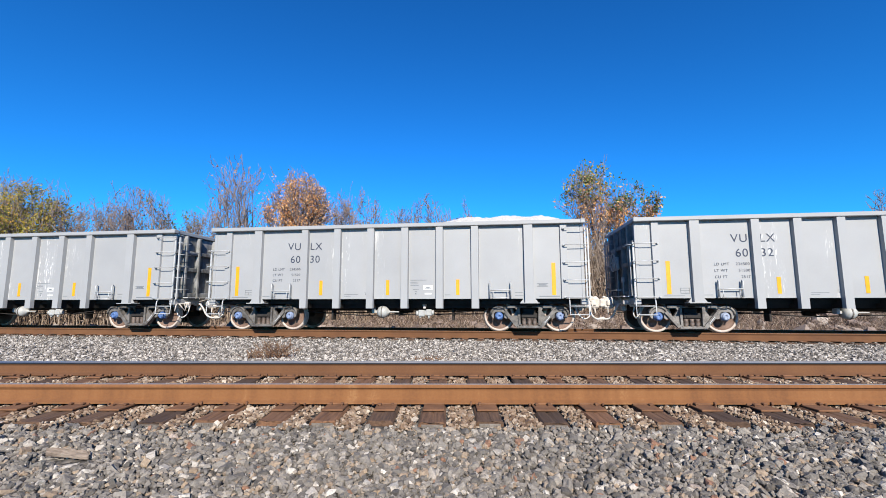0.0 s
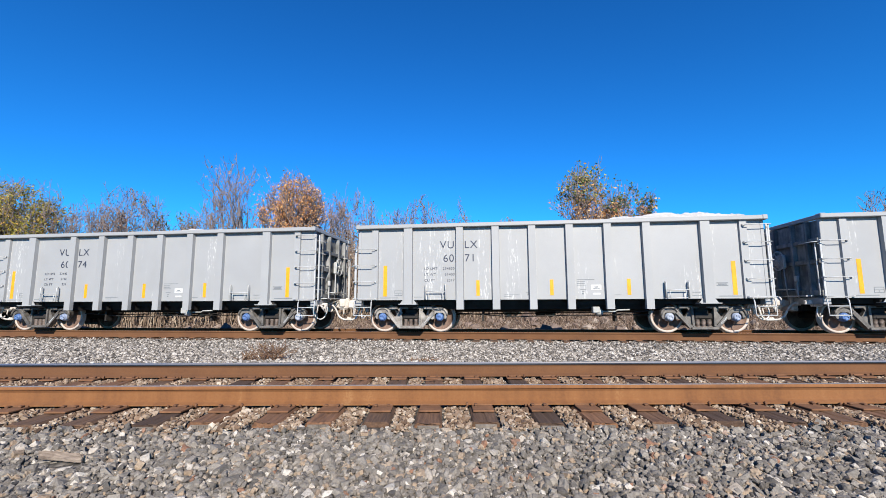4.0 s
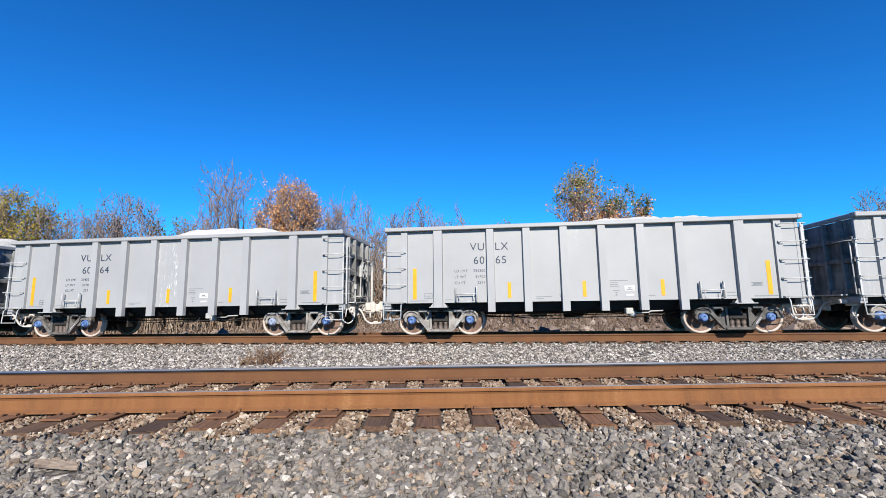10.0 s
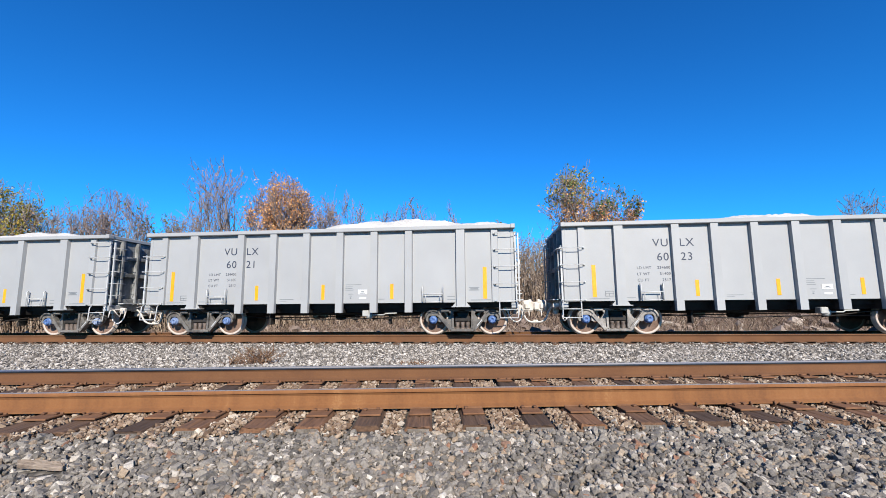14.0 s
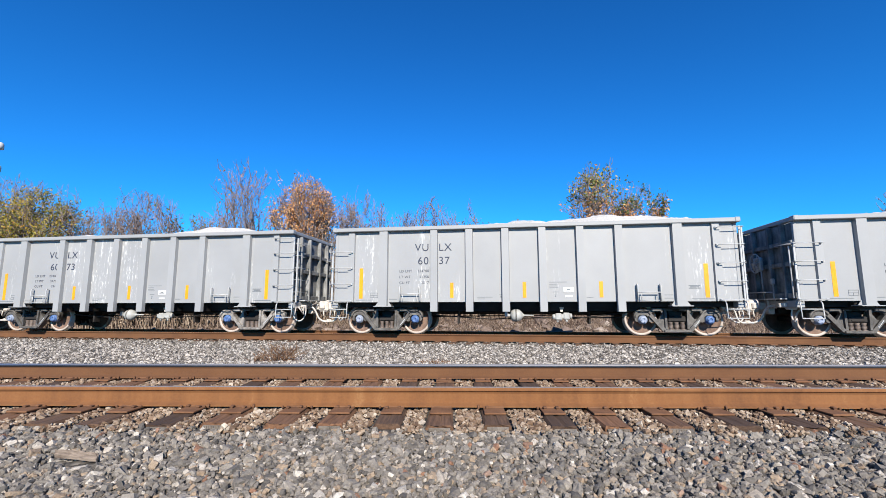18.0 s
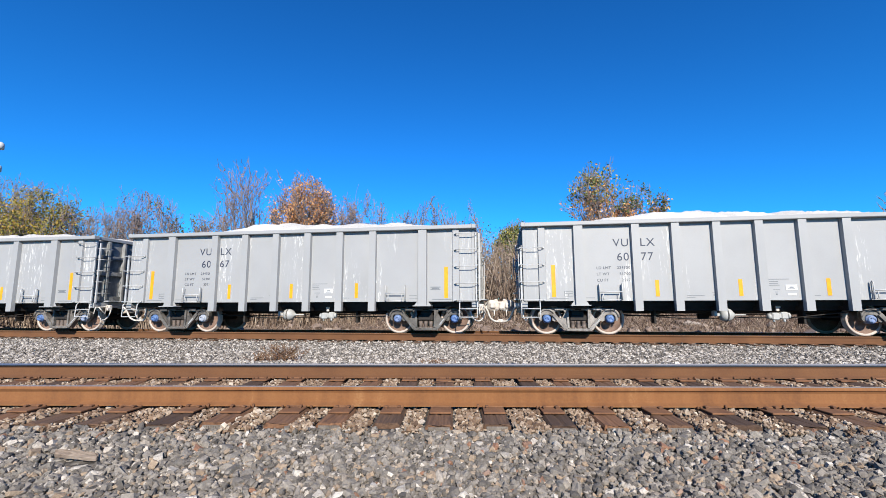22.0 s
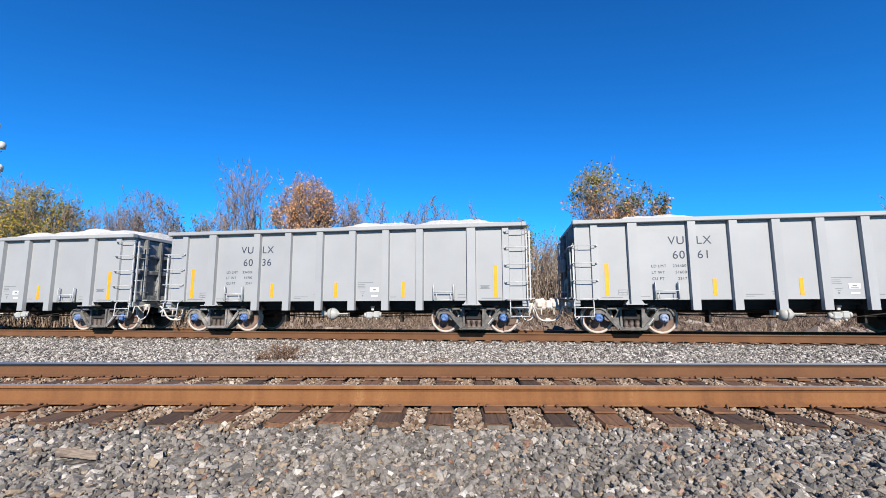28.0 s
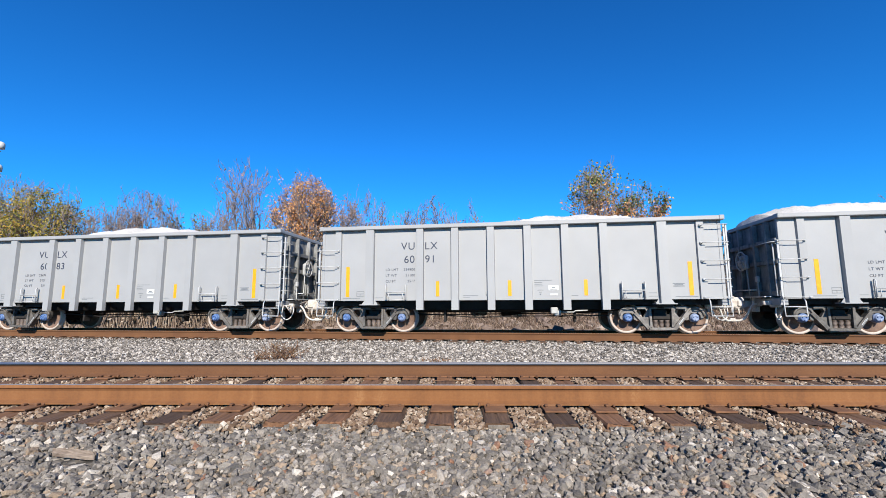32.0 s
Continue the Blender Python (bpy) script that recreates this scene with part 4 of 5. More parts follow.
def mast():
    ob = new("antenna_mast")
    ob.location = (-47.6, 42, float(ground_z(-47.6, 42)))
    tagged(ob, "slender steel mast carrying two white drums", "mast")
    part("pole", tube(B(), [(0, 0, -0.3), (0, 0, 19)], 0.16, 10, 0.09), CAST, ob)
    for z in (16.6, 14.2):
        part("drum", turned(B(), [(z - 0.32, 0.2), (z - 0.3, 0.36), (z + 0.1, 0.38), (z + 0.3, 0.33), (z + 0.42, 0.2), (z + 0.46, 0.04)], 0, 0, 16), WHITE, ob, "white rounded antenna drum").matrix_local = pose(0.5, 0, 0) @ pose(0, 0, 0, 90, 0, 0)
        part("bracket", tube(tube(B(), [(0, 0, z - 0.5), (0.6, 0, z - 0.6)], 0.035, 6), [(0, 0, z - 0.9), (0.6, 0, z - 0.6)], 0.03, 6), CAST, ob)


mast()


def wisp():
    n = Nodes("thin_cloud")
    a = n.noise(n.coord((0.006, 0.02, 0.02)), 1.0, 5.0)
    g = n.add("TexGradient")
    g.gradient_type = "SPHERICAL"
    n.link(n.coord((0.0125, 0.03, 1)), g.inputs[0])
    f = n.math("MULTIPLY", n.ramp(a, [(0.25, (0, 0, 0)), (0.5, (1, 1, 1))]), n.ramp(g.outputs[0], [(0.0, (0, 0, 0)), (0.7, (1, 1, 1))]))
    n.link(f, n.b.inputs["Alpha"])
    n.done((0.9, 0.92, 0.95), 1.0, 0.0, 1.0)
    # a faint glow added, standing in for sunlight on the cloud
    n.b.inputs["Emission Color"].default_value = (0.75, 0.88, 1.0, 1)
    n.b.inputs["Emission Strength"].default_value = 0.45
    bm = B()
    cube(bm, -80, 80, -35, 35, -1, 1)
    me = bpy.data.meshes.new("cloud")
    bm.to_mesh(me)
    bm.free()
    me.materials.append(n.m)
    ob = new("cloud", me)
    ob.matrix_world = pose(1848, 3000, 725, 80, -18, -20)
    tagged(ob, "small thin wisp of white cloud", "cloud", kind="structure")


wisp()


# ---------------------------------------------------------------- the gondola cars
PITCH = 12.895
TRUCK = 4.197           # truck middle from the car's middle
AXLE = 0.887            # axle from the truck's middle
WHEEL_R = 0.457
RIB_X = [-2.637, -1.585, -0.53, 0.53, 1.585, 2.637]


def text_mesh(body, size, material, cache={}):
    """Flat raised lettering in the x-z plane, read from the near side, its corner at the origin."""
    key = (body, size)
    if key not in cache:
        cu = bpy.data.curves.new("lettering", "FONT")
        cu.body, cu.size, cu.extrude = body, size, 0.0015
        cu.space_character = 1.12
        tmp = new("lettering", cu)
        dg = bpy.context.evaluated_depsgraph_get()
        me = bpy.data.meshes.new_from_object(tmp.evaluated_get(dg))
        bpy.data.objects.remove(tmp)
        me.transform(pose(0, 0, 0, 90))
        co = np.array([v.co for v in me.vertices])
        me.transform(Matrix.Translation((-co[:, 0].min(), 0, -co[:, 2].min())))
        me["wide"] = float(np.ptp(co[:, 0]))
        me.materials.clear()
        me.materials.append(material)
        cache[key] = me
    return cache[key]


def put_text(body, cap, x, z, parent, right=False, material=None):
    """Lettering with capitals that high; x is its left edge, or its right edge."""
    me = text_mesh(body, cap / 0.729, material or LETTER)
    ob = part_mesh("lettering", me, LETTER, parent)
    ob.location = (x - (me["wide"] if right else 0), SHEET_Y - 0.004, z)
    return ob


SHEET_Y = -1.48


def channel(bm, x, w, z0, z1, side, depth=0.12):
    """A pressed hat-shaped rib on a car's side."""
    y0, y1 = side * 1.478, side * (1.48 + depth)
    a, b = w / 2, w / 2 - 0.012
    top = [(-a, y0), (-b, y1), (b, y1), (a, y0)]
    lo = [bm.verts.new((x + px, py, z0)) for px, py in top]
    hi = [bm.verts.new((x + px, py, z1)) for px, py in top]
    for i in range(4):
        j = (i + 1) % 4
        bm.faces.new((lo[i], lo[j], hi[j], hi[i]))
    bm.faces.new(lo)
    bm.faces.new(hi)
    bmesh.ops.recalc_face_normals(bm, faces=bm.faces)
    return bm


def rung(bm, x0, x1, z, side, y=1.66):
    s = side
    tube(bm, [(x0, s * 1.50, z), (x0, s * y, z), (x1, s * y, z), (x1, s * 1.50, z)], 0.012, 6)
    cube(bm, x0 - 0.025, x0 + 0.025, min(s * 1.50, s * 1.62), max(s * 1.50, s * 1.62), z - 0.02, z + 0.02)
    return bm


def truck(parent, x):
    """A three-piece truck: side frames, bolster and springs."""
    ob = part("truck", cube(B(), -0.19, 0.19, -0.98, 0.98, 0.42, 0.70, 0.03), BLACK, parent, "dark cast steel freight truck")
    ob.location = (x, 0, 0)
    half = [(0.0, 0.775), (0.38, 0.775), (0.62, 0.765), (0.90, 0.755), (1.06, 0.72), (1.13, 0.64), (1.13, 0.52), (1.09, 0.42), (1.04, 0.40), (1.035, 0.53), (0.99, 0.585), (0.79, 0.585), (0.735, 0.53), (0.73, 0.41), (0.67, 0.385), (0.60, 0.415), (0.40, 0.165), (0.33, 0.125), (0.0, 0.12)]
    outer = half + [(-a, b) for a, b in reversed(half[1:-1])]
    hole = [(0.64, 0.675), (0.40, 0.69), (0.365, 0.63), (0.47, 0.475), (0.53, 0.475), (0.65, 0.61)]
    window = [(-0.26, 0.20), (0.26, 0.20), (0.26, 0.58), (0.32, 0.705), (-0.32, 0.705), (-0.26, 0.58)]
    holes = [hole, [(-a, b) for a, b in reversed(hole)], window]
    for s in (-1, 1):
        bm = plate(B(), [outer, *holes], s * 1.0 - 0.06, s * 1.0 + 0.06)
        y = s * 1.075
        lo, hi = sorted((s * 1.05, s * 1.115))
        for m in (-1, 1):
            # flanged diagonal arm, column, and the hood over the bearing
            for q0, q1, w in (((0.70, 0.60), (0.34, 0.165), 0.05), ((0.66, 0.745), (0.40, 0.745), 0.035), ((0.30, 0.73), (0.285, 0.20), 0.03)):
                dx, dz = q1[0] - q0[0], q1[1] - q0[1]
                k = math.hypot(dx, dz)
                px, pz = -dz / k * w, dx / k * w
                ring = [(q0[0] + px, q0[1] + pz), (q1[0] + px, q1[1] + pz), (q1[0] - px, q1[1] - pz), (q0[0] - px, q0[1] - pz)]
                vs = [[bm.verts.new((m * a, yy, b)) for a, b in ring] for yy in (lo, hi)]
                fs = [bm.faces.new(vs[0]), bm.faces.new(vs[1])] + [bm.faces.new((vs[0][i], vs[0][(i + 1) % 4], vs[1][(i + 1) % 4], vs[1][i])) for i in range(4)]
                bmesh.ops.recalc_face_normals(bm, faces=fs)
            hood = [(m * (0.888 + 0.24 * math.cos(a)), y, 0.52 + 0.22 * math.sin(a)) for a in (math.pi * k / 8 for k in range(9))]
            tube(bm, hood, 0.034, 6)
        cube(bm, -0.36, 0.36, min(y, y + s * 0.06) - 0.03, max(y, y + s * 0.06) + 0.03, 0.115, 0.185, 0.015)
        part("side_frame", bm, CAST, ob)
        if s < 0:
            bm = B()
            for k in range(5):
                u = 0.30 + 0.085 * k
                bx, bz = 0.34 + 0.36 * u, 0.165 + 0.435 * u
                cube(bm, bx - 0.012, bx + 0.014, hi - 0.076, hi - 0.064, bz - 0.022, bz + 0.022)
            part("cast_mark", bm, PIPE, ob, "pale raised marks on the side frame")
        for k in (-0.155, 0.0, 0.155):
            prof = []
            for j in range(6):
                prof += [(0.188 + j * 0.035, 0.060), (0.188 + j * 0.035 + 0.016, 0.076), (0.188 + j * 0.035 + 0.026, 0.046)]
            bm = turned(B(), prof, 0, 0, 10)
            bmesh.ops.transform(bm, matrix=pose(k, s * 1.03, 0) @ pose(0, 0, 0, 90, 0, 0), verts=bm.verts)
            part("coil_spring", bm, SPRING, ob, "rusty coil spring")
        bm = cube(B(), -0.235, 0.235, *sorted((s * 0.92, s * 1.10)), 0.40, 0.56, 0.025)
        cube(bm, -0.16, 0.16, *sorted((s * 1.06, s * 1.115)), 0.425, 0.475, 0.008)
        cube(bm, -0.09, 0.09, *sorted((s * 0.98, s * 1.09)), 0.715, 0.75, 0.01)
        part("bolster_end", bm, BLACK, ob)
    for k in (-0.36, 0.36):
        part("brake_beam", cube(B(), k - 0.04, k + 0.04, -0.8, 0.8, 0.33, 0.42, 0.01), BLACK, ob)
    return ob


def wheelset(parent, x):
    ob = part("wheelset", turned(B(), [(-1.0, 0.075), (-0.72, 0.085), (-0.6, 0.08), (0.6, 0.08), (0.72, 0.085), (1.0, 0.075)], 0, 0, 12), BLACK, parent)
    ob.location = (x, 0, WHEEL_R)
    for s in (-1, 1):
        bm = B()
        prof = [(0.685, 0.10), (0.685, 0.36), (0.68, 0.40), (0.68, WHEEL_R + 0.024), (0.712, WHEEL_R + 0.02), (0.722, WHEEL_R), (0.80, WHEEL_R - 0.006), (0.816, WHEEL_R - 0.014), (0.816, 0.402), (0.80, 0.385), (0.752, 0.36), (0.742, 0.26), (0.77, 0.14), (0.80, 0.125), (0.815, 0.10)]
        turned(bm, [(s * a, r) for a, r in prof], 0, 0, 40)
        bmesh.ops.recalc_face_normals(bm, faces=bm.faces)
        for f in bm.faces:
            c = f.calc_center_median()
            f.material_index = 1 if math.hypot(c.x, c.z) > 0.392 else 0
        part("wheel", bm, [WHEEL, RIM], ob)
        bm = turned(B(), [(s * 0.9, 0.125), (s * 1.04, 0.125), (s * 1.055, 0.115), (s * 1.06, 0.10), (s * 1.10, 0.098), (s * 1.112, 0.085), (s * 1.112, 0.03), (s * 1.105, 0.028)], 0, 0, 18)
        for k in range(3):
            a = 2 * math.pi * k / 3 + 0.5
            tube(bm, [(0.058 * math.cos(a), s * 1.105, 0.058 * math.sin(a)), (0.058 * math.cos(a), s * 1.135, 0.058 * math.sin(a))], 0.02, 6)
        bmesh.ops.recalc_face_normals(bm, faces=bm.faces)
        part("bearing_cap", bm, BLUE, ob, "blue roller bearing cap with three bolts")
    return ob


def curve(points, n=5):
    """Places along a smooth line through the points."""
    P = [Vector(p) for p in points]
    out = []
    for i in range(len(P) - 1):
        a, b, c, d = P[max(i - 1, 0)], P[i], P[i + 1], P[min(i + 2, len(P) - 1)]
        for k in range(n):
            t = k / n
            out.append(0.5 * (2 * b + (c - a) * t + (2 * a - 5 * b + 4 * c - d) * t * t + (3 * b - a - 3 * c + d) * t ** 3))
    return out + [P[-1]]


def coupler(parent, e):
    """A knuckle coupler, its carrier, hanging air hoses and levers, at the end e = -1 or 1."""
    bm = cube(B(), *sorted((e * 5.45, e * 6.15)), -0.09, 0.09, 0.74, 0.94, 0.02)
    cube(bm, *sorted((e * 6.05, e * 6.40)), -0.20, 0.15, 0.67, 1.03, 0.06)
    cube(bm, *sorted((e * 6.12, e * 6.30)), -0.26, -0.17, 0.76, 0.94, 0.03)
    cube(bm, *sorted((e * 6.20, e * 6.50)), *sorted((e * 0.03, e * 0.21)), 0.71, 0.98, 0.05)
    cube(bm, *sorted((e * 6.26, e * 6.36)), -0.05, 0.05, 0.99, 1.06, 0.02)
    head = part("coupler", bm, DUSTY, parent, "dust-whitened knuckle coupler")
    part("lock_lifter", tube(B(), [(e * 6.25, -0.17, 0.70), (e * 6.26, -0.2, 0.55), (e * 6.23, -0.14, 0.50)], 0.02, 6), DUSTY, head)
    bm = cube(B(), *sorted((e * 5.74, e * 5.88)), -0.30, 0.30, 0.60, 0.74, 0.02)
    for y in (-0.27, 0.2):
        cube(bm, *sorted((e * 5.72, e * 5.90)), y, y + 0.07, 0.62, 1.02, 0.015)
    part("coupler_carrier", bm, DUSTY, parent, "dust-whitened coupler carrier")
    # brake hose that hangs down and meets the next car's
    y = -0.36
    pts = curve([(e * 5.80, y - 0.06, 0.84), (e * 5.95, y - 0.05, 0.82), (e * 6.05, y, 0.68), (e * 6.14, y + 0.06, 0.46), (e * 6.28, y + 0.12, 0.36), (e * 6.42, y + 0.16, 0.36)])
    hose = part("air_hose", tube(B(), pts, 0.03, 8), RUBBER, parent, "pale worn air brake hose")
    bm = cube(B(), *sorted((e * 6.37, e * 6.46)), y + 0.12, y + 0.22, 0.32, 0.42, 0.02)
    part("hose_coupling", bm, DUSTY, hose)
    bm = cube(B(), *sorted((e * 5.76, e * 5.86)), y - 0.13, y + 0.0, 0.77, 0.90, 0.02)
    tube(bm, [(e * 5.81, y - 0.07, 0.90), (e * 5.83, y - 0.16, 1.0)], 0.016, 6)
    part("angle_cock", bm, DUSTY, parent, "dust-whitened brake pipe cock")
    if e > 0:
        # outer loop of brake pipe, its bracket plates and the release rigging near the corner
        loop = curve([(5.56, -0.95, 0.86), (5.58, -1.0, 0.62), (5.66, -1.02, 0.46), (5.80, -1.02, 0.39), (5.93, -1.0, 0.47), (5.98, -0.95, 0.66), (5.95, -0.9, 0.86)], 4)
        part("hose_loop", tube(B(), loop, 0.019, 8), RUBBER, parent, "pale looped brake hose")
        bm = cube(B(), 5.50, 5.66, -1.02, -0.84, 0.70, 0.95, 0.02)
        cube(bm, 5.62, 5.84, -0.98, -0.88, 0.78, 0.93, 0.02)
        cube(bm, 5.80, 5.98, -1.0, -0.86, 0.70, 0.90, 0.03)
        turned(bm, [(5.42, 0.03), (5.43, 0.075), (5.52, 0.075), (5.53, 0.03)], 0, 0.79, 10, "x", -0.94)
        tube(bm, [(5.55, -0.92, 0.70), (5.60, -0.94, 0.56), (5.56, -0.9, 0.50)], 0.022, 6)
        part("hose_bracket", bm, DUSTY, parent, "dust-whitened brake pipe bracket")
        part("release_rod", tube(B(), [(5.93, -1.36, 0.84), (6.02, -1.2, 0.60), (5.98, -1.08, 0.86)], 0.018, 6), DUSTY, parent)
    else:
        bm = cube(B(), -5.82, -5.62, -1.12, -0.90, 0.74, 0.97, 0.02)
        cube(bm, -6.02, -5.82, -1.05, -0.95, 0.80, 0.92, 0.02)
        part("hose_bracket", bm, DUSTY, parent, "dust-whitened bracket below the end sill")
        part("brake_hook", tube(B(), curve([(-5.72, -1.04, 0.74), (-5.76, -1.06, 0.55), (-5.70, -1.06, 0.42), (-5.62, -1.04, 0.50)], 4), 0.02, 6), DUSTY, parent)
    # uncoupling lever from the corner to the coupler
    bm = B()
    for s in (-1, 1):
        if s * e < 0:
            tube(bm, [(e * 5.86, s * 1.45, 0.60), (e * 5.88, s * 1.42, 0.82), (e * 5.91, s * 0.6, 0.86), (e * 6.06, s * 0.2, 0.98)], 0.018, 6)
    part("uncoupling_lever", bm, DUSTY, parent)


def end_wall(parent, e):
    bm = cube(B(), *sorted((e * 5.66, e * 5.70)), -1.478, 1.478, 0.95, 3.1)
    part("end_sheet", bm, GRIMY_SHADED, parent)
    for y in (-1.02, -0.40, 0.40, 1.02):
        part("end_post", cube(B(), *sorted((e * 5.70, e * 5.83)), y - 0.045, y + 0.045, 1.0, 3.1, 0.01), GRIMY_SHADED, parent)
    for z, h in ((1.12, 0.15), (1.98, 0.13), (2.55, 0.12)):
        part("end_rail", cube(B(), *sorted((e * 5.70, e * 5.80)), -1.42, 1.42, z - h / 2, z + h / 2, 0.012), GRIMY_SHADED, parent)
    for s in (-1, 1):
        part("corner_post", cube(B(), *sorted((e * 5.66, e * 5.75)), *sorted((s * 1.40, s * 1.492)), 0.97, 3.12, 0.008), PAINT, parent)
    part("end_sill", cube(B(), *sorted((e * 5.64, e * 5.84)), -1.46, 1.46, 0.80, 0.985, 0.015), PAINT, parent)
    part("crossover_board", cube(B(), *sorted((e * 5.84, e * 6.02)), -1.1, 1.1, 1.02, 1.05), PIPE, parent)
    # ladder on the end, beside the corner that has the taller side ladder
    s = -e
    yy = (s * 1.44, s * 0.98)
    part("end_ladder_rail", cube(B(), *sorted((e * 5.86, e * 5.90)), yy[0] - 0.025, yy[0] + 0.025, 0.98, 3.0), PIPE, parent)
    for z in (1.30, 1.68, 2.06, 2.44, 2.82):
        part("end_ladder_rung", tube(B(), [(e * 5.75, yy[0], z), (e * 5.93, yy[0], z), (e * 5.93, yy[1], z), (e * 5.75, yy[1], z)], 0.011, 6), PIPE, parent)
    part("end_grab_iron", tube(B(), [(e * 5.75, -s * 1.4, 2.5), (e * 5.9, -s * 1.4, 2.5), (e * 5.9, -s * 0.85, 2.5), (e * 5.75, -s * 0.85, 2.5)], 0.013, 6), PIPE, parent)
    # upright grab iron beside the other corner
    part("end_grab_iron", tube(B(), [(e * 5.72, -s * 1.40, 2.45), (e * 5.87, -s * 1.42, 2.45), (e * 5.87, -s * 1.42, 1.05), (e * 5.72, -s * 1.40, 1.05)], 0.018, 6), PIPE, parent)


def brake_end(parent, e):
    """Hand brake wheel, its gear box, chain and platform on one end wall."""
    bm = cube(B(), *sorted((e * 5.83, e * 5.95)), -0.16, 0.20, 1.86, 2.28, 0.04)
    cube(bm, *sorted((e * 5.83, e * 5.89)), 0.14, 0.42, 1.98, 2.16, 0.02)
    ob = part("hand_brake", bm, PIPE, parent, "hand brake gear on the car's end")
    c = Vector((e * 6.0, -0.02, 2.10))
    ring = [c + Vector((0, math.cos(a), math.sin(a))) * 0.28 for a in (2 * math.pi * k / 20 for k in range(21))]
    bm = tube(B(), ring, 0.018, 6, cap=False)
    for k in range(6):
        a = 2 * math.pi * k / 6
        tube(bm, [c, c + Vector((0, math.cos(a), math.sin(a))) * 0.28], 0.013, 5)
    tube(bm, [c - Vector((e * 0.08, 0, 0)), c + Vector((e * 0.03, 0, 0))], 0.05, 8)
    part("brake_wheel", bm, PIPE, ob, "pale spoked hand brake wheel")
    part("brake_chain", tube(B(), [(e * 5.90, -0.1, 1.88), (e * 5.90, -0.12, 1.4), (e * 5.92, -0.2, 0.95)], 0.018, 6), PIPE, ob)
    part("retaining_valve", cube(cube(B(), *sorted((e * 5.83, e * 5.91)), -0.62, -0.50, 1.45, 1.62, 0.02), *sorted((e * 5.85, e * 5.88)), -0.57, -0.55, 1.0, 1.46), PIPE, parent)
    part("brake_platform", cube(B(), *sorted((e * 5.84, e * 6.04)), -0.45, 0.55, 1.22, 1.25), PIPE, parent)


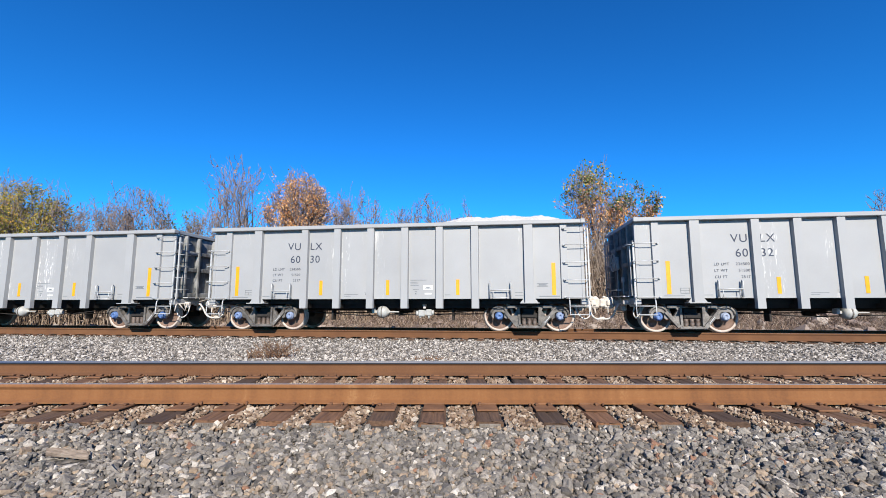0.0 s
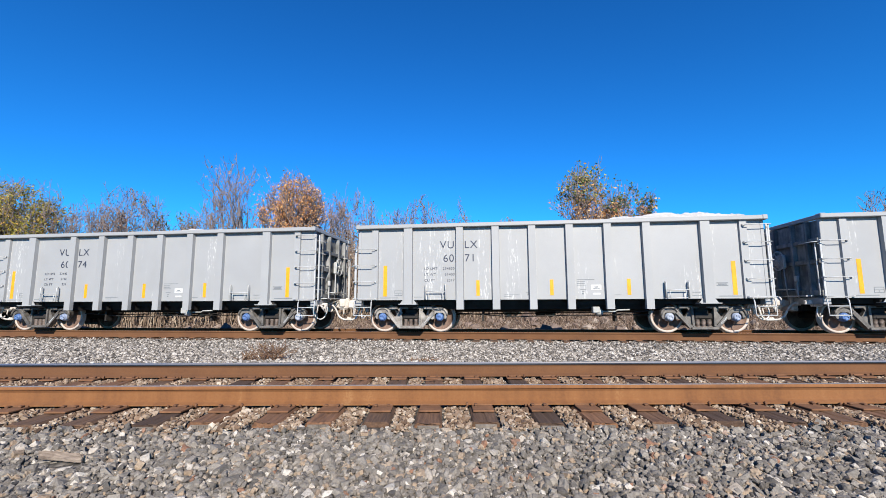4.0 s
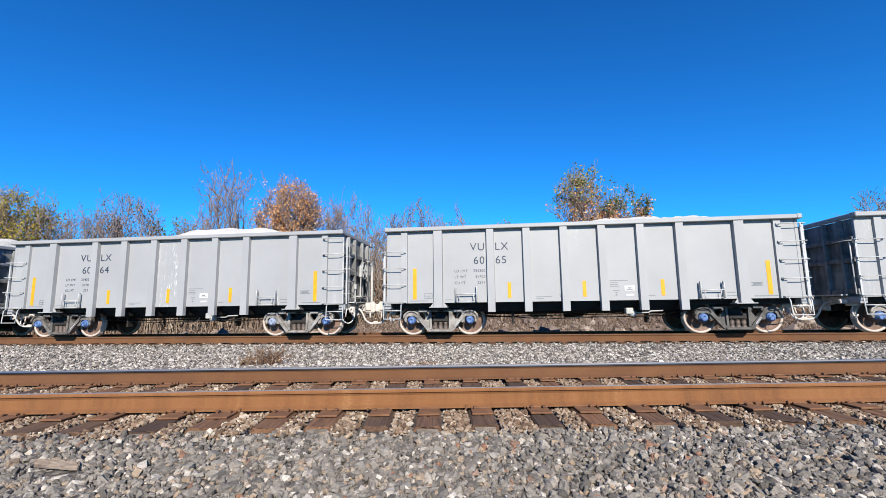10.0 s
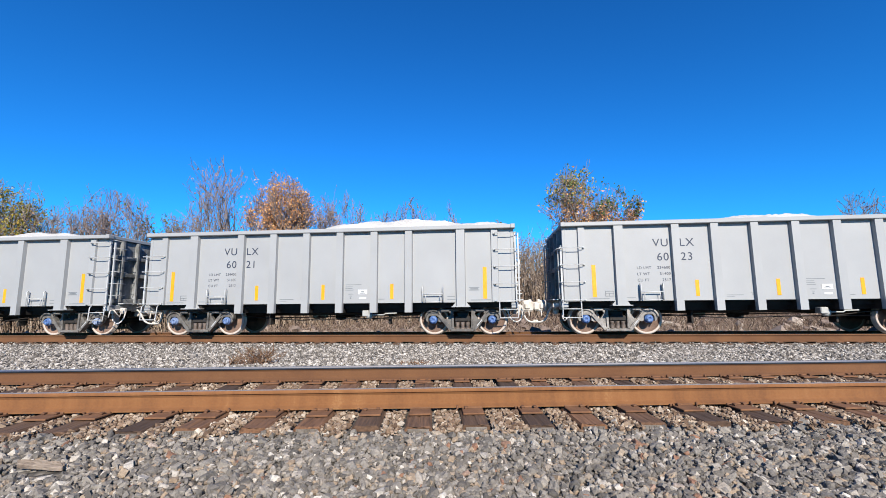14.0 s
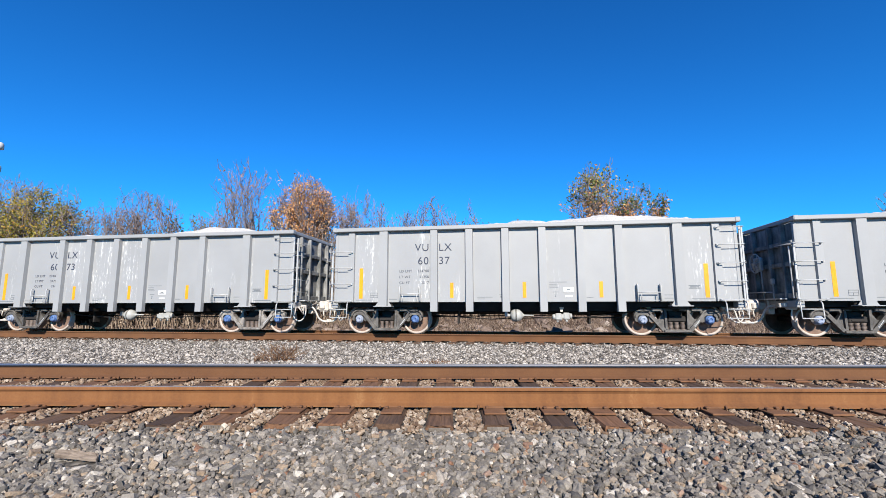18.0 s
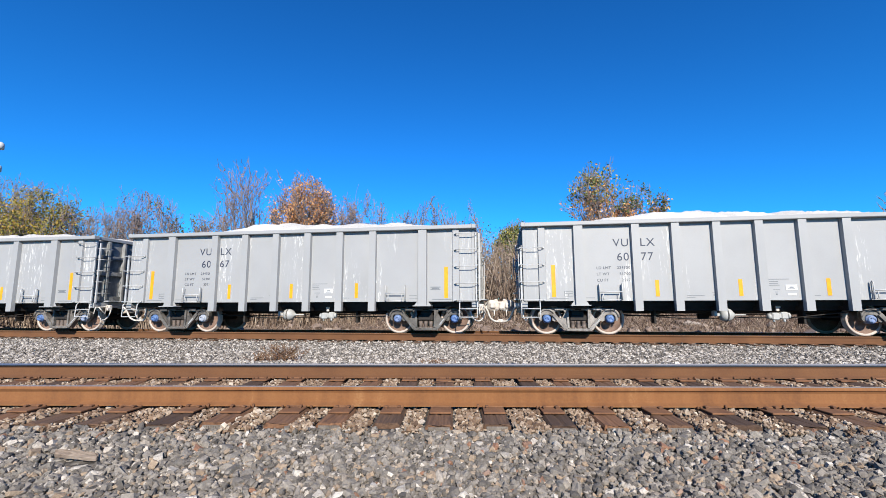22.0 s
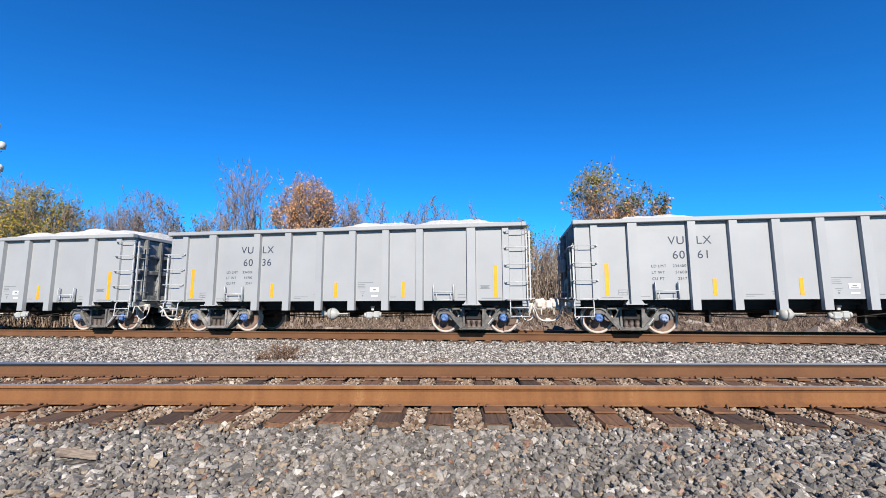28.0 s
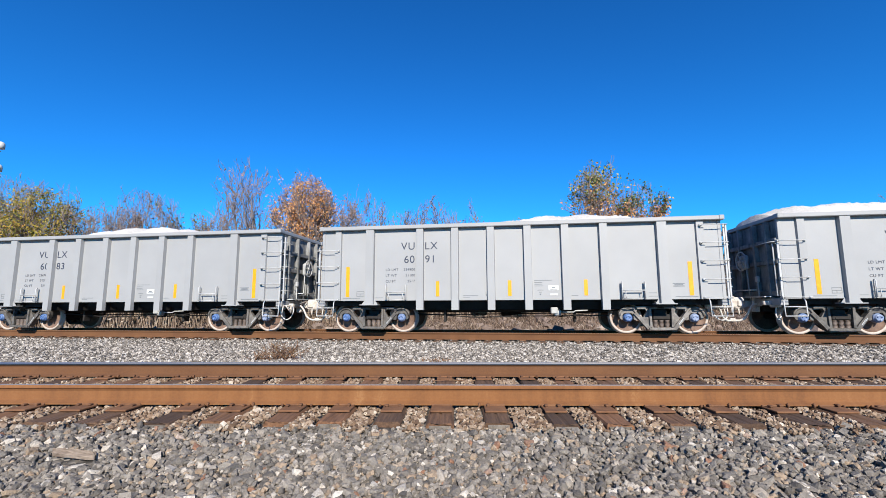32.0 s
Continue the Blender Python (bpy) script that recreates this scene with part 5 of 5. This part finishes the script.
def side_of_car(parent, s, sheet_paint):
    """All that sits on one long side; s = -1 is the near one."""
    part("side_sheet", cube(B(), -5.72, 5.72, *sorted((s * 1.44, s * 1.48)), 0.974, 3.12), sheet_paint, parent)
    bm = cube(B(), -5.64, 5.64, *sorted((s * 1.10, s * 1.2)), 0.82, 0.949)
    cube(bm, -3.25, 3.25, *sorted((s * 0.94, s * 1.02)), 0.70, 0.949)
    part("side_sill", bm, BLACK, parent)
    for x in RIB_X:
        bm = channel(B(), x, 0.23, 0.695, 3.125, s)
        part("rib", bm, PAINT, parent)
    for x in (-4.187, 4.187):
        bm = channel(B(), x, 0.275, 0.86, 3.125, s)
        cube(bm, x - 0.27, x + 0.27, *sorted((s * 1.3, s * 1.64)), 0.838, 0.862)
        for m in (-1, 1):
            vs = [bm.verts.new((x + m * a, s * yy, z)) for yy in (1.484, 1.50) for a, z in ((0.137, 0.862), (0.25, 0.862), (0.137, 1.02))]
            fs = [bm.faces.new(vs[:3]), bm.faces.new(vs[3:])] + [bm.faces.new((vs[i], vs[(i + 1) % 3], vs[3 + (i + 1) % 3], vs[3 + i])) for i in range(3)]
            bmesh.ops.recalc_face_normals(bm, faces=fs)
        part("bolster_post", bm, PAINT, parent)
    for x in (-5.21, 5.19):
        part("corner_rib", channel(B(), x, 0.21, 0.974, 3.125, s, 0.07), PAINT, parent)
    for x0, z0, z1, w in ((-4.90, 1.085, 2.005, 0.112), (-2.112, 1.09, 1.54, 0.1), (0.0, 1.09, 1.54, 0.1), (2.122, 1.09, 1.54, 0.1), (4.89, 1.075, 2.0, 0.112)):
        part("reflector_strip", cube(B(), x0 - w / 2, x0 + w / 2, *sorted((s * 1.48, s * 1.486)), z0, z1), YELLOW, parent, "yellow reflective strip")
    for e in (-1, 1):
        tall = e * s < 0
        for z in ((2.98, 2.5, 2.0, 1.5, 1.01) if tall else (2.5, 2.01, 1.52, 1.01)):
            bm = rung(B(), *sorted((e * 5.19, e * 5.83)), z, s)
            cube(bm, *sorted((e * 5.15, e * 5.20)), *sorted((s * 1.55, s * 1.60)), z - 0.022, z + 0.022)
            part("ladder_rung", bm, PIPE, parent)
        if tall:
            part("ladder_rail", cube(B(), *sorted((e * 5.77, e * 5.81)), *sorted((s * 1.5, s * 1.54)), 0.98, 3.02), PIPE, parent)
        else:
            part("grab_post", cube(B(), *sorted((e * 5.78, e * 5.83)), *sorted((s * 1.5, s * 1.54)), 0.98, 2.54), PIPE, parent)
        bm = tube(B(), [(e * 5.30, s * 1.5, 1.0), (e * 5.30, s * 1.57, 0.9), (e * 5.30, s * 1.6, 0.52), (e * 5.82, s * 1.6, 0.52), (e * 5.82, s * 1.57, 0.9), (e * 5.80, s * 1.5, 1.0)], 0.018, 6)
        tube(bm, [(e * 5.305, s * 1.59, 0.76), (e * 5.82, s * 1.59, 0.76)], 0.015, 6)
        part("sill_step", bm, PIPE, parent)
        x = e * 3.365
        bm = B()
        for k in (-0.30, 0.30):
            tube(bm, [(x + k, s * 1.49, 1.0), (x + k, s * 1.60, 1.0), (x + k, s * 1.60, 1.42), (x + k, s * 1.565, 1.46), (x + k, s * 1.53, 1.42), (x + k, s * 1.53, 1.0)], 0.016, 6)
        tube(bm, [(x - 0.30, s * 1.60, 1.22), (x + 0.30, s * 1.60, 1.22)], 0.016, 6)
        for k in (-0.21, 0.21):
            tube(bm, [(x + k, s * 1.6, 1.20), (x + k, s * 1.6, 1.0)], 0.012, 5)
        tube(bm, [(x - 0.25, s * 1.6, 1.0), (x + 0.25, s * 1.6, 1.0)], 0.013, 6)
        part("step_grab", bm, PIPE, parent)
    # unreadable small print and plates
    def bars(rows):
        bm = B()
        for x0, x1, z, h in rows:
            cube(bm, x0, x1, *sorted((s * 1.48, s * 1.484)), z - h / 2, z + h / 2)
        part("small_print", bm, SMALLPRINT, parent)["kind"] = "stuff"
    m = -s
    sx = lambda a, b: sorted((m * a, m * b))
    bars([(*sx(0.70, 1.19), 1.53, 0.014), (*sx(0.70, 0.92), 1.47, 0.014), (*sx(0.70, 0.92), 1.42, 0.014), (*sx(0.70, 0.95), 1.37, 0.014), (*sx(0.78, 0.95), 1.25, 0.014), (*sx(0.83, 0.90), 1.19, 0.014), (*sx(0.84, 0.88), 1.13, 0.04)])
    bars([(*sx(-1.36, -0.92), 1.11, 0.014), (*sx(-1.36, -1.15), 1.06, 0.012), (*sx(-0.72, -0.64), 1.18, 0.012), (*sx(-0.69, -0.66), 1.12, 0.05)])
    bars([(*sx(-5.05, -4.5), 1.04, 0.016), (*sx(4.47, 5.05), 1.04, 0.02), (*sx(-4.61, -4.37), 1.25, 0.014), (*sx(-4.61, -4.37), 1.18, 0.014), (*sx(-4.61, -4.37), 1.11, 0.014), (*sx(-4.61, -4.60), 1.18, 0.14), (*sx(-4.38, -4.37), 1.18, 0.14), (*sx(-4.5, -4.49), 1.15, 0.07)])
    bars([(*sx(-4.02, -3.78), 1.06, 0.014), (*sx(3.78, 4.0), 1.15, 0.016), (*sx(3.78, 4.02), 1.06, 0.012), (*sx(1.72, 1.9), 1.09, 0.014)])
    bars([(*sx(4.42, 4.72), 1.40, 0.022), (*sx(4.42, 4.72), 1.33, 0.022), (*sx(4.46, 4.68), 1.365, 0.03)])
    card = part("placard", cube(B(), *sx(1.09, 1.37), *sorted((s * 1.48, s * 1.487)), 1.24, 1.38), WHITE, parent, "small white data placard")
    bm = cube(B(), *sx(1.18, 1.28), *sorted((s * 1.487, s * 1.490)), 1.30, 1.33)
    cube(bm, *sx(1.14, 1.32), *sorted((s * 1.487, s * 1.490)), 1.265, 1.28)
    part("small_print", bm, SMALLPRINT, card)
    part("placard", cube(B(), *sx(1.13, 1.34), *sorted((s * 1.48, s * 1.487)), 1.10, 1.15), WHITE, parent, "narrow white data placard")


def top_chord(parent):
    bm = B()
    for s in (-1, 1):
        cube(bm, -5.72, 5.72, *sorted((s * 1.44, s * 1.63)), 3.123, 3.24, 0.015)
    for e in (-1, 1):
        cube(bm, *sorted((e * 5.62, e * 5.77)), -1.44, 1.44, 3.123, 3.24, 0.015)
        for s in (-1, 1):
            cube(bm, *sorted((e * 5.66, e * 5.80)), *sorted((s * 1.42, s * 1.645)), 3.115, 3.25, 0.02)
    part("top_chord", bm, PAINT, parent)


def under_gear(parent, m):
    """Centre sill and brake rigging; m = 1 where the reservoir hangs on the near side, -1 where the car stands the other way round."""
    part("centre_sill", cube(B(), -5.66, 5.66, -0.33, 0.33, 0.60, 0.98, 0.02), BLACK, parent)
    part("floor", cube(B(), -5.66, 5.66, -1.43, 1.43, 0.95, 0.99), BLACK, parent)
    for x in (-4.187, 4.187):
        part("body_bolster", cube(B(), x - 0.25, x + 0.25, -1.4, 1.4, 0.76, 0.98, 0.02), BLACK, parent)
    for x in RIB_X:
        part("cross_bearer", cube(B(), x - 0.05, x + 0.05, -1.43, 1.43, 0.70, 0.96), BLACK, parent)
    # the reservoir: a drum with domed ends, one pulled out to a pipe
    prof = [(-0.20, 0.02), (-0.19, 0.10), (-0.15, 0.165), (-0.06, 0.20), (0.04, 0.205), (0.12, 0.185), (0.19, 0.13), (0.24, 0.07), (0.30, 0.025), (0.62, 0.02), (0.63, 0.008)]
    ob = part("brake_reservoir", turned(B(), prof, 0, 0, 24, "x"), TANK, parent, "pale grey brake reservoir")
    ob.matrix_local = pose(m * -0.25, m * -1.08, 0.58, 0, 0, 0 if m > 0 else 180) @ Matrix.Diagonal((0.82, 0.9, 0.9, 1))
    bm = cube(B(), -0.40, -0.30, -0.1, 0.1, -0.04, 0.12, 0.01)
    cube(bm, -0.38, -0.17, -0.04, 0.04, -0.03, 0.05)
    cube(bm, -0.36, -0.33, -0.06, 0.06, 0.12, 0.36)
    part("reservoir_bracket", bm, TANK, ob)
    part("reservoir_strap", turned(B(), [(-0.02, 0.208), (-0.02, 0.214), (0.02, 0.214), (0.02, 0.208)], 0, 0, 24, "x"), CAST, ob)
    bm = cube(B(), -0.20, 0.0, -0.1, 0.1, -0.12, 0.08, 0.03)
    cube(bm, 0.03, 0.22, -0.08, 0.08, -0.10, 0.1, 0.03)
    cube(bm, -0.02, 0.05, -0.06, 0.06, -0.06, 0.06)
    turned(bm, [(-0.28, 0.03), (-0.26, 0.08), (-0.19, 0.08)], 0, -0.02, 10, "x")
    turned(bm, [(0.21, 0.08), (0.27, 0.08), (0.29, 0.03)], 0, 0.0, 10, "x")
    for k in (-0.14, 0.12):
        tube(bm, [(k, -0.03, -0.10), (k + 0.01, -0.03, -0.17)], 0.03, 7)
    ob = part("control_valve", bm, TANK, parent, "dusty brake control valve")
    ob.matrix_local = pose(m * 1.07, m * -1.08, 0.56)
    bm = cube(B(), -0.05, 0.03, -0.03, 0.03, 0.12, 0.34, 0.01)
    cube(bm, -0.06, 0.05, -0.05, 0.02, 0.20, 0.29, 0.01)
    part("valve_bracket", bm, DUSTY, ob)
    bm = cube(B(), -0.14, 0.06, -0.12, 0.12, -0.02, 0.16, 0.02)
    turned(bm, [(-0.05, 0.06), (0.0, 0.1), (0.12, 0.1), (0.16, 0.05)], 0, 0, 12, "x")
    tube(bm, [(0.1, 0, 0.02), (0.5, 0, 0.02), (0.56, 0, 0.06), (0.9, 0, 0.07)], 0.02, 6)
    ob = part("retainer_valve", bm, TANK, parent, "pale brake valve bracket")
    ob.matrix_local = pose(m * -1.3, m * 1.14, 0.60, 0, 0, 0 if m < 0 else 180)
    part("brake_rod", tube(B(), [(-3.2, -0.7, 0.60), (-1.0, -0.75, 0.46), (0.3, -0.75, 0.50), (3.3, -0.7, 0.52)], 0.018, 5), BLACK, parent)
    part("brake_rod", tube(B(), [(-3.1, 0.6, 0.5), (3.1, 0.6, 0.58)], 0.018, 5), BLACK, parent)
    part("brake_rod", tube(B(), [(1.4, -0.9, 0.48), (3.3, -0.85, 0.70)], 0.016, 5), BLACK, parent)
    part("brake_pipe", tube(B(), [(-4.0, -0.5, 0.66), (0, -0.55, 0.68), (4.0, -0.5, 0.66)], 0.022, 5), BLACK, parent)
    for x in (-2.0, 1.9):
        part("brake_lever", cube(B(), x - 0.03, x + 0.03, -0.78, -0.5, 0.32, 0.75, 0.008), BLACK, parent)
    part("brake_cylinder", turned(B(), [(-0.3, 0.05), (-0.28, 0.13), (0.0, 0.13), (0.02, 0.06), (0.35, 0.03), (0.36, 0.01)], 0, 0.55, 14, "x", 0.62), BLACK, parent)


def gondola(m):
    """One car, at the origin; m = 1 or -1 by which way round its brake gear stands."""
    ob = new("gondola_car")
    for s in (-1, 1):
        side_of_car(ob, s, PAINT)
        end_wall(ob, s)
        coupler(ob, s)
    top_chord(ob)
    under_gear(ob, m)
    brake_end(ob, -m)
    for x in (-TRUCK, TRUCK):
        truck(ob, x)
        for k in (-AXLE, AXLE):
            wheelset(ob, x + k)
    return ob


def load_mesh(heaps, seed):
    """Crushed stone filling a car, with its heaps: place along the car, height, half-length."""
    r = np.random.default_rng(seed)
    xs, ys = np.linspace(-5.62, 5.62, 110), np.linspace(-1.43, 1.43, 26)
    X, Y = np.meshgrid(xs, ys)
    Z = np.full(X.shape, 3.0) - 0.12 * (np.abs(X) > 5.1)
    for x, h, w in heaps:
        d = np.sqrt(((X - x) / (w * 2.5)) ** 2 + (Y / 2.1) ** 2)
        Z = np.maximum(Z, 3.0 + 0.92 * h * (0.5 + 0.5 * np.cos(np.pi * np.clip(d, 0, 1))) ** 0.7)
    a, b, c = r.uniform(0, 6.3, 3)
    Z = Z + (Z - 2.9) * (0.04 * np.sin(2.3 * X + a) * np.cos(1.7 * Y + b) + 0.04 * np.sin(5.1 * X + 2.2 * Y + c))
    Z = np.minimum(Z, 3.2 + 0.85 * (1.46 - np.abs(Y))) + r.normal(0, 0.014, X.shape)
    nx, ny = len(xs), len(ys)
    V = np.stack([X, Y, Z], -1).reshape(-1, 3)
    i = (np.arange(ny - 1)[:, None] * nx + np.arange(nx - 1)[None]).ravel()
    F = np.stack([i, i + 1, i + nx + 1, i + nx], -1)
    # a skirt and a floor close the body
    edge = np.concatenate([np.arange(nx), nx - 1 + nx * np.arange(1, ny), (ny - 1) * nx + np.arange(nx - 2, -1, -1), nx * np.arange(ny - 2, 0, -1)])
    low = V[edge] * (1, 1, 0) + (0, 0, 1.01)
    m, k = len(edge), len(V)
    j = np.arange(m)
    skirt = np.stack([edge[j], k + j, k + (j + 1) % m, edge[(j + 1) % m]], -1)
    V = np.concatenate([V, low, [(0, 0, 1.01)]])
    fl = np.stack([k + j, k + (j + 1) % m, np.full(m, k + m), np.full(m, k + m)], -1)[:, :3]
    me = bpy.data.meshes.new("stone_load")
    me.from_pydata(V.tolist(), [], F.tolist() + skirt.tolist() + fl[:, ::-1].tolist())
    me.polygons.foreach_set("use_smooth", np.ones(len(me.polygons), bool))
    me.materials.append(LOAD)
    return me


# number, load limit, light weight, which way round, drips, heaps
CARS = [
    ("6032", "234500", "51500", 1, 1, ((0.5, 0.44, 3.5), (3.5, 0.4, 2.0))),
    ("6030", "234500", "51500", 1, 1, ((3.4, 0.72, 1.9), (-1.5, 0.36, 2.5))),
    ("6028", "234900", "51100", 1, 1, ((-0.3, 0.48, 3.2), (2.8, 0.4, 2.0))),
    ("6052", "234300", "51700", 1, 1, ((0.6, 0.54, 3.6), (3.0, 0.48, 1.6))),
    ("6071", "234600", "51400", -1, 1, ((4.03, 0.67, 2.4), (-1.0, 0.44, 2.4))),
    ("6074", "234400", "51600", -1, 1, ((1.5, 0.52, 2.5), (-2.5, 0.32, 2.0))),
    ("6082", "234600", "51400", -1, 1, ((3.4, 0.68, 1.5), (0.6, 0.53, 2.2))),
    ("6051", "233300", "52700", -1, 1, ((3.17, 0.81, 1.6), (1.32, 0.71, 2.0))),
    ("6027", "234500", "51500", -1, 2, ((1.7, 0.74, 1.7), (-0.6, 0.5, 2.2), (3.4, 0.56, 1.4))),
    ("6065", "234300", "51700", -1, 2, ((2.19, 0.6, 2.6), (-0.8, 0.4, 2.0))),
    ("6064", "234300", "51700", -1, 2, ((1.28, 0.76, 1.8), (-0.8, 0.48, 2.6))),
    ("6068", "234600", "51400", -1, 0, ((0.97, 0.79, 1.6), (4.04, 0.74, 1.5))),
    ("6023", "234600", "51400", -1, 0, ((0.5, 0.63, 1.7), (-2.0, 0.32, 1.6))),
    ("6021", "234400", "51600", -1, 0, ((2.06, 0.79, 2.2), (4.38, 0.63, 1.8))),
    ("6097", "234300", "51700", 1, 0, ((-2.3, 0.7, 1.9), (2.0, 0.66, 2.0))),
    ("6093", "235000", "51000", 1, 0, ((-1.58, 0.61, 2.4), (3.38, 0.6, 1.5))),
    ("6037", "234700", "51300", 1, 1, ((2.86, 0.72, 2.0), (0.45, 0.62, 1.8))),
    ("6073", "234300", "51700", 1, 1, ((2.29, 0.7, 1.6), (-2.46, 0.52, 1.5))),
    ("6080", "234700", "51300", 1, 1, ((2.95, 0.69, 2.0), (-0.9, 0.48, 1.8))),
    ("6077", "234300", "51700", 1, 1, ((-0.87, 0.75, 2.6), (2.4, 0.64, 1.8))),
    ("6067", "234700", "51300", 1, 1, ((-0.93, 0.78, 1.9), (2.14, 0.69, 2.0))),
    ("6049", "234900", "51100", 1, 1, ((0.4, 0.64, 2.6), (2.4, 0.62, 2.2))),
    ("6058", "234300", "51700", 1, 1, ((-0.7, 0.7, 1.9), (2.27, 0.66, 1.6))),
    ("6059", "234600", "51400", 1, 0, ((2.18, 0.63, 2.0),)),
    ("6061", "234400", "51600", 1, 0, ((-3.0, 0.61, 1.6), (1.4, 0.48, 2.2))),
    ("6036", "234300", "51700", 1, 0, ((1.13, 0.65, 1.6), (3.62, 0.68, 1.7), (-2.0, 0.48, 2.2))),
    ("6006", "234500", "51500", 1, 0, ((3.07, 0.73, 2.2), (1.64, 0.69, 2.2), (-0.6, 0.48, 2.0))),
    ("6069", "234300", "51700", 1, 0, ((-3.31, 0.81, 1.9), (0.89, 0.73, 1.9))),
    ("6091", "234900", "51100", -1, 0, ((1.88, 0.7, 2.0), (-2.4, 0.48, 1.6))),
    ("6083", "234700", "51300", -1, 0, ((-0.29, 0.75, 2.0), (-3.0, 0.4, 1.8))),
]


def lettered(car, number, limit, weight):
    """Marks on both sides of one car."""
    for turn in (0, 1):
        got = [put_text("VU", 0.232, -2.815, 2.50, car, True), put_text("LX", 0.232, -2.487, 2.50, car)]
        got += [put_text(number[:2], 0.232, -2.815, 2.097, car, True), put_text(number[2:], 0.232, -2.487, 2.097, car)]
        for z, a, b in ((1.865, "LD LMT", limit), (1.69, "LT WT", weight), (1.515, "CU FT", "2517")):
            got += [put_text(a, 0.078, -3.70, z, car), put_text(b, 0.078, -2.80, z, car, True)]
        if turn:
            for ob in got:
                x, y, z = ob.location
                ob.matrix_local = pose(-x, -y, z, 0, 0, 180)


def make_train():
    kinds = {1: gondola(1), -1: gondola(-1)}
    used, cars, loads = set(), [], []
    for k, (number, limit, weight, way, drips, heaps) in enumerate(CARS):
        car = kinds[way] if way not in used else copy_thing(kinds[way], Matrix())
        cars.append((car, way in used))
        used.add(way)
    cars = [c for c, _ in cars]
    for k, (car, (number, limit, weight, way, drips, heaps)) in enumerate(zip(cars, CARS)):
        lettered(car, number, limit, weight)
        if drips:
            for ob in car.children:
                if ob.name.startswith("side_sheet"):
                    ob.data = ob.data.copy()
                    ob.data.materials[0] = PAINT_STREAKED if drips == 1 else PAINT_FEW
        how = ("clean grey steel gondola car loaded with white stone", "grey steel gondola car splashed with white drips, loaded with stone", "grey steel gondola car with a few white drips, loaded with stone")[drips]
        tagged(car, how, "freight car", "gondola cars of the train")
        load = new("stone_load", load_mesh(heaps, 200 + k))
        tagged(load, "heaped white crushed stone filling a gondola car", "stone load", "loads of the gondola cars")
        loads.append(load)
    return cars, loads


cars, loads = make_train()
lay_ties()


# ---------------------------------------------------------------- what moves
# seconds and metres: how far the train's first car has come along the far track
HEAD = [(0, 11.154), (1, 22.055), (2, 32.96), (3, 43.863), (6, 76.66), (7, 87.654), (8, 98.66), (9, 109.24), (10, 120.25), (11, 131.278), (12, 142.306), (13, 153.33), (14, 164.358), (17, 197.445), (18, 208.46), (19, 219.475), (20, 230.86), (21, 241.86), (22, 252.865), (23, 263.87), (24, 274.874), (25, 285.877), (28, 318.776), (29, 329.75), (30, 340.744), (31, 351.742), (32, 362.751)]


def head_at(t):
    return float(np.interp(t, [a for a, _ in HEAD], [b for _, b in HEAD]))


def motions():
    for k, (car, load) in enumerate(zip(cars, loads)):
        rows = []
        for i in range(65):
            t = i * 0.5
            x, y, a = on_line(head_at(t) - k * PITCH)
            rows.append((t, pose(float(x), float(y), FAR_Z, 0, 0, math.degrees(float(a)))))
        walk(car, rows)
        walk(load, rows)
    # the wheels roll without slipping; wheelsets at the same place under their cars turn alike
    turning = {}
    for car in cars:
        for ob in car.children:
            if not ob.name.startswith("wheelset"):
                continue
            key = round(ob.location.x, 3)
            if key not in turning:
                walk(ob, [(i / 30, pose(key, 0, WHEEL_R, 0, math.degrees(head_at(i / 30) / WHEEL_R) % 360, 0)) for i in range(961)])
                turning[key] = ob.animation_data
            elif ob.animation_data is None:
                ob.rotation_mode = "QUATERNION"
                ad = ob.animation_data_create()
                ad.action = turning[key].action
                ad.action_slot = turning[key].action_slot


motions()
